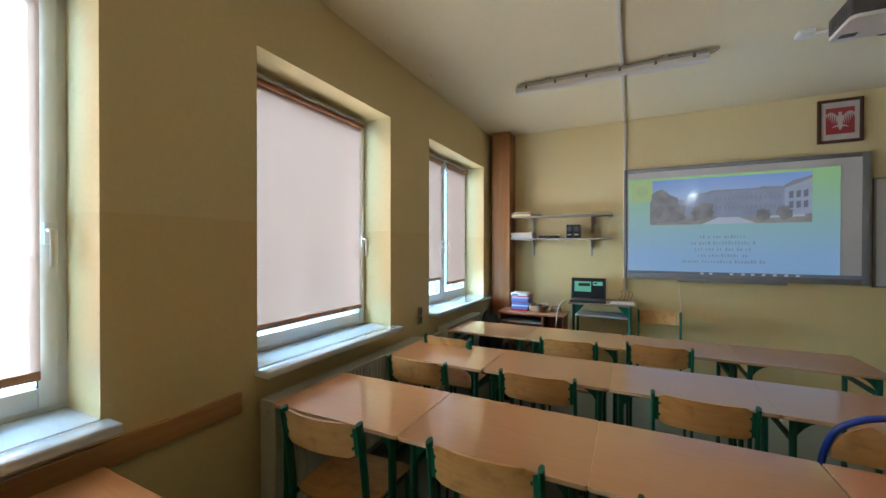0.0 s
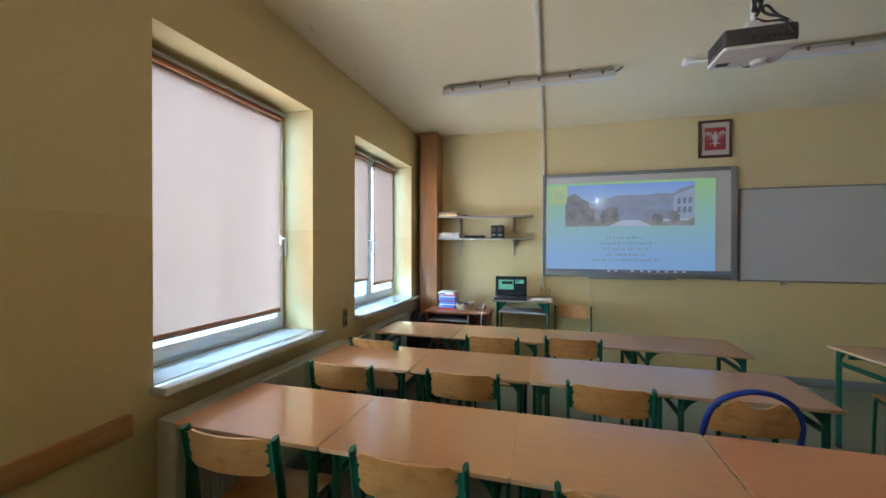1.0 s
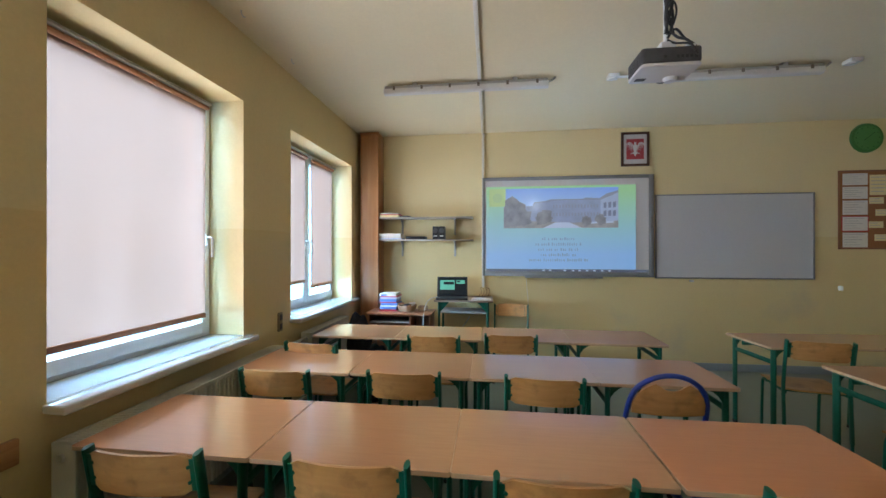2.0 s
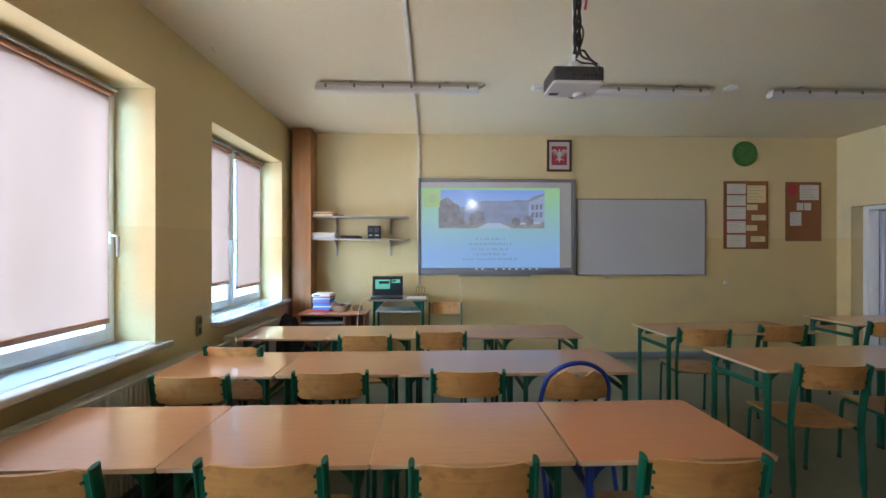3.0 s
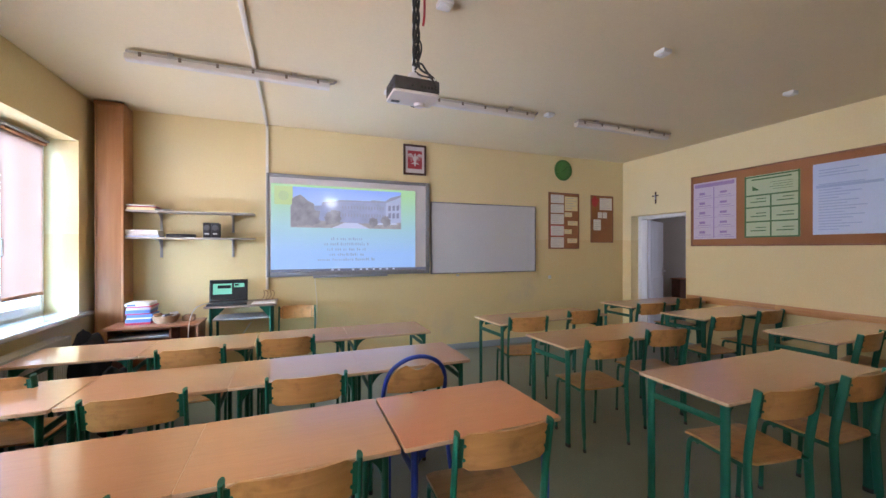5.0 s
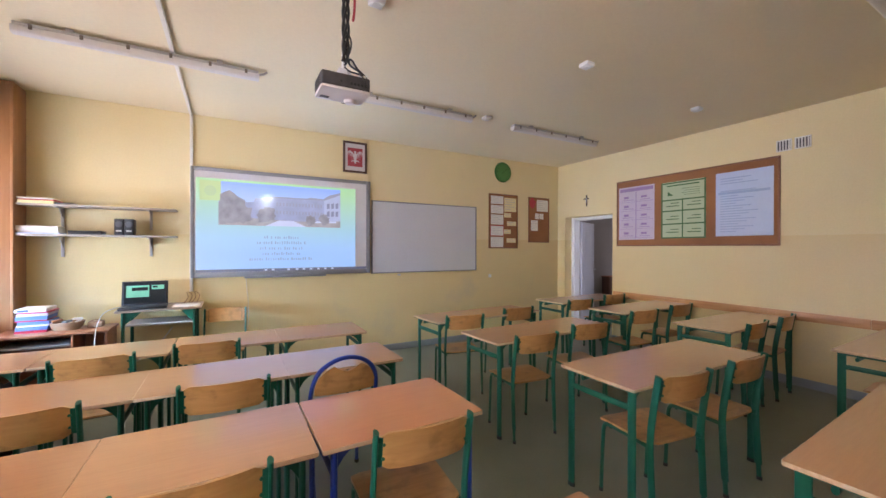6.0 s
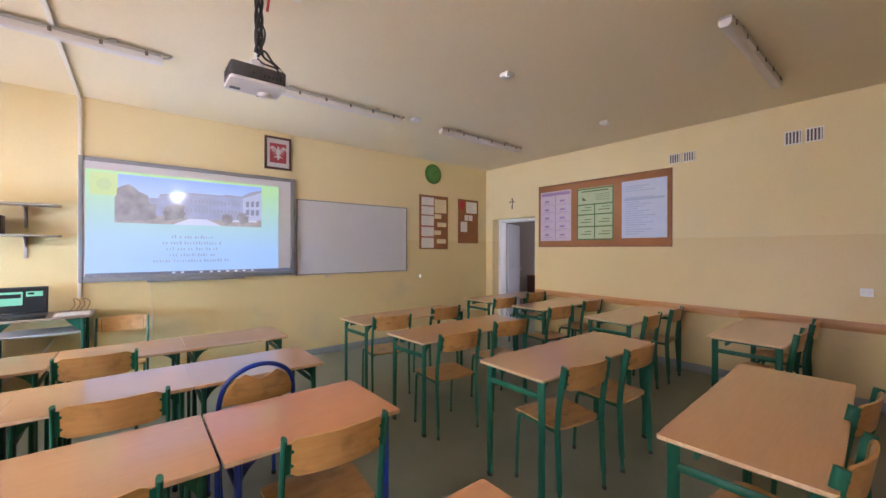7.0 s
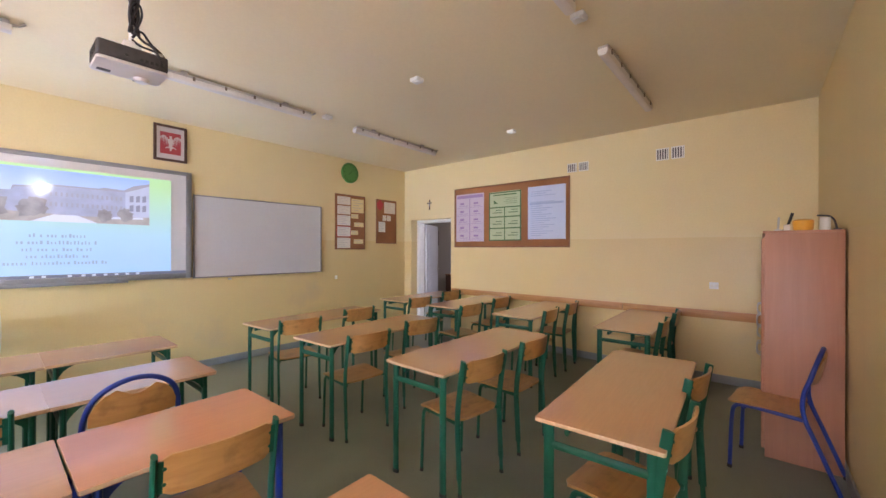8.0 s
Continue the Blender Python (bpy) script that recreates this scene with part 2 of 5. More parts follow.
M_INK2 = material("faded_print", (0.50, 0.47, 0.46), 0.8, vary=0.05)
M_DIAL = material("green_dial", (0.07, 0.23, 0.05), 0.35, vary=0.05)
M_TRUNK = material("cream_plastic", (0.78, 0.75, 0.68), 0.4, vary=0.05)
M_SHELF = wood("grey_brown_laminate", (0.40, 0.35, 0.29), (0.33, 0.285, 0.23), 0.5, "x")
M_SHELFMETAL = material("grey_steel_paint", (0.42, 0.40, 0.38), 0.5, vary=0.05)
M_BOARDFACE = material("glossy_board", (0.66, 0.63, 0.62), 0.2, vary=0.02)


def projected(name, colour, strength=0.55, second=None, z0=0.0, z1=1.0, speckle=0.0):
    """Light of the projector on the board's glossy face: colour c, blending to a second one up the wall."""
    m = bpy.data.materials.new(name)
    m.use_nodes = True
    n, l = m.node_tree.nodes, m.node_tree.links
    b = n["Principled BSDF"]
    b.inputs["Base Color"].default_value = (0.22, 0.22, 0.22, 1)
    b.inputs["Roughness"].default_value = 0.12
    b.inputs["Emission Strength"].default_value = strength
    b.inputs["Emission Color"].default_value = (*colour, 1)
    geo, sep = n.new("ShaderNodeNewGeometry"), n.new("ShaderNodeSeparateXYZ")
    l.new(geo.outputs["Position"], sep.inputs[0])
    out = None
    if second:
        r = n.new("ShaderNodeMapRange")
        r.inputs[1].default_value, r.inputs[2].default_value = z0, z1
        l.new(sep.outputs[2], r.inputs[0])
        mx = n.new("ShaderNodeMix")
        mx.data_type = "RGBA"
        mx.inputs[6].default_value, mx.inputs[7].default_value = (*colour, 1), (*second, 1)
        l.new(r.outputs[0], mx.inputs[0])
        out = mx.outputs[2]
    if speckle:
        t = n.new("ShaderNodeTexNoise")
        t.inputs["Scale"].default_value, t.inputs["Detail"].default_value = 11.0, 5.0
        l.new(geo.outputs["Position"], t.inputs[0])
        rr = n.new("ShaderNodeMapRange")
        rr.inputs[1].default_value, rr.inputs[2].default_value = 0.3, 0.7
        rr.inputs[3].default_value, rr.inputs[4].default_value = 1 - speckle, 1 + speckle
        l.new(t.outputs[0], rr.inputs[0])
        sc = n.new("ShaderNodeVectorMath")
        sc.operation = "SCALE"
        sc.inputs[0].default_value = colour
        if out:
            l.new(out, sc.inputs[0])
        l.new(rr.outputs[0], sc.inputs["Scale"])
        out = sc.outputs[0]
    if out:
        l.new(out, b.inputs["Emission Color"])
    return m


SLIDE = 0.76
M_SLIDE = projected("slide_ground", (0.31, 0.61, 1.0), SLIDE, (0.40, 0.80, 0.30), 1.40, 2.20)
M_SLIDE_ICON = projected("slide_white", (0.62, 0.70, 0.85), SLIDE)
M_TASKBAR = projected("slide_taskbar", (0.02, 0.04, 0.12), SLIDE)
M_SLIDE_TEXT = projected("slide_text", (0.21, 0.36, 0.55), SLIDE)
M_PHOTO_SKY = projected("photo_sky", (0.52, 0.70, 1.0), SLIDE, (0.22, 0.46, 0.98), 1.95, 2.24)
M_PHOTO_WALL = projected("photo_building", (0.27, 0.33, 0.50), SLIDE, speckle=0.15)
M_PHOTO_LAWN = projected("photo_lawn", (0.31, 0.29, 0.27), SLIDE, speckle=0.3)
M_PHOTO_TREE = projected("photo_trees", (0.20, 0.195, 0.21), SLIDE, speckle=0.45)
M_PHOTO_WING = projected("photo_wing", (0.42, 0.50, 0.66), SLIDE, speckle=0.08)
M_PHOTO_PANE = projected("photo_wing_windows", (0.13, 0.15, 0.26), SLIDE)
M_PHOTO_DARK = projected("photo_windows", (0.25, 0.27, 0.36), SLIDE)
M_LOGO = projected("slide_logo", (0.52, 0.75, 0.20), SLIDE)
M_LOGO2 = projected("slide_logo_ring", (0.45, 0.68, 0.22), SLIDE)
M_LAPTOP = glow("laptop_screen", (0.012, 0.022, 0.03), 0.5)
M_LAPTOP2 = glow("laptop_picture", (0.22, 0.64, 0.42), 0.7)
M_LENS = glow("projector_lens", (0.85, 0.93, 1.0), 750.0)
M_DESKG = wood("worn_grey_laminate", (0.36, 0.25, 0.17), (0.28, 0.19, 0.13), 0.4, "x")
M_BOOKB2 = material("pale_blue_pack", (0.12, 0.22, 0.52), 0.45)
M_PVC2 = material("white_radiator_enamel", (0.50, 0.48, 0.42), 0.35, vary=0.06)
M_OLDPLATE = material("aged_switch_plate", (0.28, 0.22, 0.13), 0.5, vary=0.15)
M_TRAY = material("grey_lamp_tray", (0.42, 0.40, 0.38), 0.5, vary=0.06)
M_BROWNCLIP = material("brown_lamp_clip", (0.16, 0.125, 0.10), 0.5)
M_PROJ = material("dusty_dark_casing", (0.055, 0.052, 0.055), 0.6, vary=0.35, grain=(25, 25, 25), blotch=9)
M_PROJW = material("white_projector_cover", (0.72, 0.70, 0.70), 0.35, vary=0.03)
M_DUCT_SHADE = material("duct_dark", (0.11, 0.10, 0.10), 0.9)

M_WHITEPRINT = material("grey_white_print", (0.56, 0.52, 0.52), 0.6, vary=0.06)
M_REDPRINT = material("dusty_red_print", (0.34, 0.035, 0.045), 0.5, vary=0.08)


# ---- mesh helpers ----
def box(bm, lo, hi, bevel=0.0, seg=2):
    """An axis-aligned block, its edges rounded."""
    lo, hi = [min(a, b) for a, b in zip(lo, hi)], [max(a, b) for a, b in zip(lo, hi)]
    made = bmesh.ops.create_cube(bm, size=1.0)["verts"]
    for v in made:
        v.co = Vector([l + (c + 0.5) * (h - l) for l, h, c in zip(lo, hi, v.co)])
    if bevel:
        edges = list({e for v in made for e in v.link_edges})
        made = bmesh.ops.bevel(bm, geom=edges, offset=bevel, segments=seg, affect="EDGES", profile=0.5)["verts"]
    return made


def slab(bm, w, d, z0, z1, corner, bevel=0.003, n=5):
    """A board with rounded corners, centred, lying flat."""
    ring = []
    for sx, sy, a0 in ((1, 1, 0), (-1, 1, 90), (-1, -1, 180), (1, -1, 270)):
        for k in range(n):
            a = radians(a0 + 90 * k / (n - 1))
            ring.append((sx * (w / 2 - corner) + corner * math.cos(a), sy * (d / 2 - corner) + corner * math.sin(a)))
    layers = []
    for z, inset in ((z0, bevel), (z0 + bevel, 0), (z1 - bevel, 0), (z1, bevel)):
        layers.append([bm.verts.new((x * (1 - 2 * inset / w), y * (1 - 2 * inset / d), z)) for x, y in ring])
    for a, b in zip(layers, layers[1:]):
        for i in range(len(ring)):
            j = (i + 1) % len(ring)
            bm.faces.new((a[i], a[j], b[j], b[i]))
    bm.faces.new(layers[0][::-1])
    bm.faces.new(layers[-1])


def tube(bm, pts, a, b=None, n=10, up=(1, 0, 0), closed=False):
    """A round or oval bar along a line of points; a: half width along 'up', b: half width across."""
    b = a if b is None else b
    pts = [Vector(p) for p in pts]
    rings = []
    for i, p in enumerate(pts):
        if closed:
            t = pts[(i + 1) % len(pts)] - pts[i - 1]
        else:
            t = pts[min(i + 1, len(pts) - 1)] - pts[max(i - 1, 0)]
        t.normalize()
        u = Vector(up) - t * t.dot(Vector(up))
        if u.length < 1e-3:
            u = Vector((0, 1, 0)) - t * t.y
        u.normalize()
        v = t.cross(u)
        rings.append([bm.verts.new(p + u * a * math.cos(2 * math.pi * k / n) + v * b * math.sin(2 * math.pi * k / n)) for k in range(n)])
    pairs = list(zip(rings, rings[1:])) + ([(rings[-1], rings[0])] if closed else [])
    for r, s in pairs:
        for k in range(n):
            bm.faces.new((r[k], r[(k + 1) % n], s[(k + 1) % n], s[k]))
    if not closed:
        bm.faces.new(rings[0][::-1])
        bm.faces.new(rings[-1])


def disc(bm, c, axis, r, depth, n=32, r2=None):
    """A round plate or cone stub standing on c along axis."""
    axis = Vector(axis).normalized()
    side = Vector((0, 0, 1)) if abs(axis.z) < 0.9 else Vector((1, 0, 0))
    u = axis.cross(side).normalized()
    v = axis.cross(u)
    r2 = r if r2 is None else r2
    c = Vector(c)
    low = [bm.verts.new(c + (u * math.cos(2 * math.pi * k / n) + v * math.sin(2 * math.pi * k / n)) * r) for k in range(n)]
    top = [bm.verts.new(c + axis * depth + (u * math.cos(2 * math.pi * k / n) + v * math.sin(2 * math.pi * k / n)) * r2) for k in range(n)]
    for k in range(n):
        bm.faces.new((low[k], low[(k + 1) % n], top[(k + 1) % n], top[k]))
    bm.faces.new(low[::-1])
    bm.faces.new(top)


def prism(bm, outline, axis, lo, hi):
    """An outline of (u, v) pairs pushed along axis from lo to hi; u, v are the other two axes in order."""
    def put(u, v, w):
        return {"x": (w, u, v), "y": (u, w, v), "z": (u, v, w)}[axis]
    a = [bm.verts.new(put(u, v, lo)) for u, v in outline]
    b = [bm.verts.new(put(u, v, hi)) for u, v in outline]
    bm.faces.new(a)
    bm.faces.new(b[::-1])
    for i in range(len(a)):
        j = (i + 1) % len(a)
        bm.faces.new((a[i], b[i], b[j], a[j]))


def curve_pts(pts, steps=5):
    """A rounder line through the given corners (Chaikin)."""
    pts = [Vector(p) for p in pts]
    for _ in range(steps):
        new_pts = [pts[0]]
        for p, q in zip(pts, pts[1:]):
            new_pts += [p.lerp(q, 0.25), p.lerp(q, 0.75)]
        pts = new_pts + [pts[-1]]
    return pts


def finish(bm, name, mat, smooth=True):
    bmesh.ops.recalc_face_normals(bm, faces=bm.faces)
    me = bpy.data.meshes.new(name)
    bm.to_mesh(me)
    bm.free()
    me.materials.append(mat)
    if smooth:
        me.shade_smooth()
        me.set_sharp_from_angle(angle=radians(35))
    return me


def part(name, bm, mat, parent, label=""):
    ob = new(name, finish(bm, name, mat))
    ob.parent = parent
    if label:
        ob["label"] = label
    return ob


def again(ob, parent, m=None):
    """The same part once more, sharing its mesh."""
    two = new(ob.name.split(".")[0], ob.data)
    two.parent = parent
    if m is not None:
        two.matrix_basis = m
    return two


def whole(name, bm, mat, label, category, group="", kind="", m=None):
    """A thing of a single mesh."""
    ob = new(name, finish(bm, name, mat))
    if m is not None:
        ob.matrix_basis = m
    return tagged(ob, label, category, group, kind)


def thing(name, label, category, group="", kind="", m=None):
    ob = new(name)
    ob.empty_display_size = 0.1
    if m is not None:
        ob.matrix_basis = m
    return tagged(ob, label, category, group, kind)


def blocks(*pairs, bevel=0.0):
    bm = bmesh.new()
    for lo, hi in pairs:
        box(bm, lo, hi, bevel)
    return bm


# ---- the room ----
X0, X1, Y0, Y1, H = -1.16, 6.20, -0.535, 5.25, 2.99
XO = X0 - 0.42  # outer face of the window wall

bm = blocks(((XO, Y0 - 0.2, -0.12), (X1, Y1 + 0.2, 0.0)))
whole("floor", bm, M_FLOOR, "grey-green linoleum floor with a dull sheen", "floor", kind="structure")
bm = blocks(((XO, Y0 - 0.2, H), (X1 + 0.3, Y1 + 0.2, H + 0.2)))
whole("ceiling", bm, M_CEIL, "cream painted plaster ceiling", "ceiling", kind="structure")
bm = blocks(((X0, Y1, 0), (X1, Y1 + 0.2, H)))
whole("wall_north", bm, M_WALL, "pale yellow painted wall with darker dado", "wall", kind="structure")
bm = blocks(((X0, Y0 - 0.2, 0), (X1, Y0, H)))
whole("wall_south", bm, M_WALL, "pale yellow painted wall with darker dado", "wall", kind="structure")
pieces = [((XO, Y0 - 0.2, 0), (X0, Y1 + 0.2, Z_SILL - 0.04)), ((XO, Y0 - 0.2, Z_HEAD), (X0, Y1 + 0.2, H))]
edges = [Y0 - 0.2] + [v for w in WINDOWS for v in w] + [Y1 + 0.2]
for a, b in zip(edges[::2], edges[1::2]):
    pieces.append(((XO, a, Z_SILL - 0.04), (X0, b, Z_HEAD)))
whole("wall_west", blocks(*pieces), M_WALL, "pale yellow painted window wall with three deep openings", "wall", kind="structure")
DY0, DY1, DZ = 4.085, 5.07, 2.035
pieces = [((X1, Y0 - 0.2, 0), (X1 + 0.3, DY0, H)), ((X1, DY1, 0), (X1 + 0.3, Y1 + 0.2, H)), ((X1, DY0, DZ), (X1 + 0.3, DY1, H))]
whole("wall_east", blocks(*pieces), M_WALL, "pale yellow painted wall with a doorway", "wall", kind="structure")

# skirting, in lengths that butt at the corners
for lo, hi in (((X0 + 0.02, Y1 - 0.014, 0), (X1, Y1, 0.09)), ((X1 - 0.014, Y0, 0), (X1, DY0, 0.09)), ((X1 - 0.014, DY1, 0), (X1, Y1 - 0.014, 0.09)),
               ((X0, Y0 + 0.014, 0), (X0 + 0.014, Y1, 0.09)), ((X0, Y0, 0), (X1 - 0.014, Y0 + 0.014, 0.09))):
    whole("baseboard", blocks((lo, hi), bevel=0.004), M_SKIRT, "grey painted skirting strip along the wall", "baseboard", kind="structure")


def rail_board(lo, hi):
    whole("wall_rail", blocks((lo, hi), bevel=0.004), M_PINE, "varnished pine board screwed along the wall at desk height", "wall rail", kind="structure")


for a, b in ((4.06, 2.96), (2.955, 1.26), (1.255, -0.53)):
    rail_board((X1 - 0.022, b, 0.705), (X1, a, 0.80))
rail_board((X0, -0.53, 0.693), (X0 + 0.022, 1.445, 0.788))


def window(k, y0, y1, splits, lifts=(0.0,)):
    """A white plastic window at the back of its reveal: frame, sashes with glass, blinds and a stone sill."""
    w = thing("window_%d" % k, "white plastic window with peach roller blinds pulled down", "window", kind="structure")
    xf = -1.42
    z0, z1 = Z_SILL - 0.012, Z_HEAD
    f, fy = 0.05, 0.028
    part("window_frame", blocks(((xf - 0.07, y0, z0), (xf, y0 + fy, z1)), ((xf - 0.07, y1 - fy, z0), (xf, y1, z1)),
                                ((xf - 0.07, y0 + fy, z0), (xf, y1 - fy, z0 + f)), ((xf - 0.07, y0 + fy, z1 - f), (xf, y1 - fy, z1))), M_PVC, w)
    cuts = [y0 + fy] + [y0 + (y1 - y0) * s for s in splits] + [y1 - fy]
    for i, (a, b) in enumerate(zip(cuts, cuts[1:])):
        a, b = a + 0.004, b - 0.004
        s, sz, xs = 0.055, 0.075, xf + 0.022
        za, zb = z0 + f - 0.012, z1 - f + 0.012
        sash = part("sash", blocks(((xs - 0.07, a, za), (xs, a + s, zb)), ((xs - 0.07, b - s, za), (xs, b, zb)),
                                   ((xs - 0.07, a + s, za), (xs, b - s, za + sz)), ((xs - 0.07, a + s, zb - sz), (xs, b - s, zb)), bevel=0.006), M_PVC, w)
        pane = part("pane", blocks(((xs - 0.030, a + s + 0.004, za + sz), (xs - 0.024, b - s - 0.004, zb - sz))), M_GLASS, sash)
        pane.visible_shadow = False
        # dark lining added so the lamp-lit sash sides don't show through the cloth
        part("gasket", blocks(((xs - 0.072, a + s, za + sz), (xs - 0.001, a + s + 0.004, zb - sz)), ((xs - 0.072, b - s - 0.004, za + sz), (xs - 0.001, b - s, zb - sz)), ((xs - 0.072, a + s + 0.004, zb - sz - 0.004), (xs - 0.001, b - s - 0.004, zb - sz))), M_DARKGREY, sash, "dark grey lining added to keep the sash sides from lighting up")
        right_hung = not (splits and i == 1)
        hy = b - s / 2 if right_hung else a + s / 2
        bm = bmesh.new()
        box(bm, (xs, hy - 0.014, 1.50), (xs + 0.012, hy + 0.014, 1.58), 0.004)
        tube(bm, curve_pts([(xs + 0.012, hy, 1.555), (xs + 0.045, hy, 1.555), (xs + 0.05, hy, 1.53), (xs + 0.048, hy, 1.42)], 3), 0.011, 0.008, up=(0, 1, 0))
        part("handle", bm, M_PVC, sash, "white lever handle")
        # roller blind hung a little off the sash: head rail, roll, cloth, bottom bar
        bm = bmesh.new()
        ya, yb = a + s + (0.016 if i else -0.002), b - s + 0.002
        top, bot = zb - 0.035, za + sz + 0.062 + lifts[i]
        ny, nz = 14, 22
        grid = [[bm.verts.new((xs + 0.014 + 0.0018 * math.sin(5 * j / nz + 3 * i2 / ny), ya + (yb - ya) * i2 / ny, bot + (top - bot) * j / nz)) for i2 in range(ny + 1)] for j in range(nz + 1)]
        for j in range(nz):
            for i2 in range(ny):
                bm.faces.new((grid[j][i2], grid[j][i2 + 1], grid[j + 1][i2 + 1], grid[j + 1][i2]))
        blind = part("roller_blind", bm, M_BLIND, w, "peach translucent woven roller blind")
        bm = bmesh.new()
        box(bm, (xs + 0.007, ya, bot - 0.03), (xs + 0.021, yb, bot + 0.003), 0.004)
        part("bottom_bar", bm, M_BROWNBAR, blind, "brown bottom bar")
        bm = bmesh.new()
        tube(bm, [(xs + 0.030, ya, top - 0.002), (xs + 0.030, yb, top - 0.002)], 0.016, n=14)
        part("roll", bm, M_BROWNBAR, blind, "brown rolled cloth")
        part("cassette", blocks(((xs, ya - 0.012, top + 0.014), (xs + 0.06, yb + 0.012, top + 0.030)), bevel=0.004), M_TRAY, blind, "slim grey head rail")
    # dark boards added on the outer jambs, which the lamps would light too brightly
    for ya, yb in ((y0, y0 + 0.005), (y1 - 0.005, y1)):
        part("outer_flashing", blocks(((XO - 0.03, ya, z0), (xf - 0.072, yb, z1))), M_FRAME, w, "dark lining added to keep the outer reveal from shining through the blind")
    # sill: rounded stone board over the radiator
    bm = blocks(((xf, y0, Z_SILL - 0.038), (X0 - 0.001, y1, Z_SILL)))
    box(bm, (X0 - 0.001, y0 - 0.02, Z_SILL - 0.038), (X0 + 0.105, y1 + 0.028, Z_SILL), 0.01, 3)
    part("window_sill", bm, M_SILL, w, "glossy white sill")


window(1, *WINDOWS[0], [])
window(2, *WINDOWS[1], [])
window(3, *WINDOWS[2], [0.514], (0.115, 0.045))

# doorway: white frame at the far side of the wall, leaf swung out into the corridor
xd = X1 + 0.16
door = thing("door_1", "white door standing open into a dim corridor", "door", kind="structure")
part("door_frame", blocks(((xd, DY1 - 0.07, 0), (xd + 0.14, DY1, DZ)), ((xd, DY0, 0), (xd + 0.14, DY0 + 0.05, DZ)), ((xd, DY0 + 0.05, DZ - 0.055), (xd + 0.14, DY1 - 0.07, DZ)), bevel=0.006), M_PVC, door, "white painted door frame")
bm = blocks(((0, -0.04, 0.01), (0.84, 0, 1.965)), bevel=0.003)
for za, zb in ((0.25, 0.95), (1.1, 1.8)):
    box(bm, (0.14, -0.048, za), (0.70, -0.039, zb), 0.006)
leaf = part("door_leaf", bm, M_DOOR, door, "white panelled door leaf")
leaf.matrix_basis = pose(xd + 0.15, DY1 - 0.07, 0, 0, 0, 25)
bm = bmesh.new()
box(bm, (0.76, -0.052, 0.95), (0.80, -0.04, 1.18), 0.004)
tube(bm, [(0.78, -0.05, 1.06), (0.78, -0.09, 1.06), (0.68, -0.09, 1.055)], 0.009)
part("door_handle", bm, M_STEEL, leaf)
# corridor beyond
HX = 8.6
whole("corridor_floor", blocks(((X1, 1.6, -0.12), (HX, 7.4, -0.002))), M_FLOOR, "grey linoleum corridor floor", "floor", kind="structure")
# the first piece is out of view, added to block the outdoor lamps
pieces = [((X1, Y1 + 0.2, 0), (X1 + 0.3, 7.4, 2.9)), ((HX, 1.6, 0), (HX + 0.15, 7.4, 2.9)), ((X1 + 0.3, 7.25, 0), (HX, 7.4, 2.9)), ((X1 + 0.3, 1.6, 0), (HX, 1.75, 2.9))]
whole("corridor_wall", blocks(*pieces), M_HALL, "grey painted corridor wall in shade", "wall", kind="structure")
whole("corridor_ceiling", blocks(((X1 + 0.3, 1.6, 2.9), (HX + 0.15, 7.4, 3.0))), M_CEIL, "plain corridor ceiling", "ceiling", kind="structure")
# ground outdoors
whole("ground", blocks(((-400, -400, -3.3), (400, 400, -3.2))), M_DKGREEN, "lawn outside the windows", "ground", kind="structure")

# wooden pipe casing in the corner
bm = blocks(((-1.095, 4.99, 0), (-1.075, Y1, 2.975)), ((-0.88, 4.99, 0), (-0.86, Y1, 2.975)), ((-1.075, 4.992, 0), (-0.88, 5.012, 2.975)), bevel=0.003)
box(bm, (-1.10, 4.985, 2.94), (-0.855, 5.02, 2.975), 0.004)
whole("pipe_casing", bm, M_CASE, "brown laminate casing boxed round a corner pipe", "pipe casing", kind="structure")


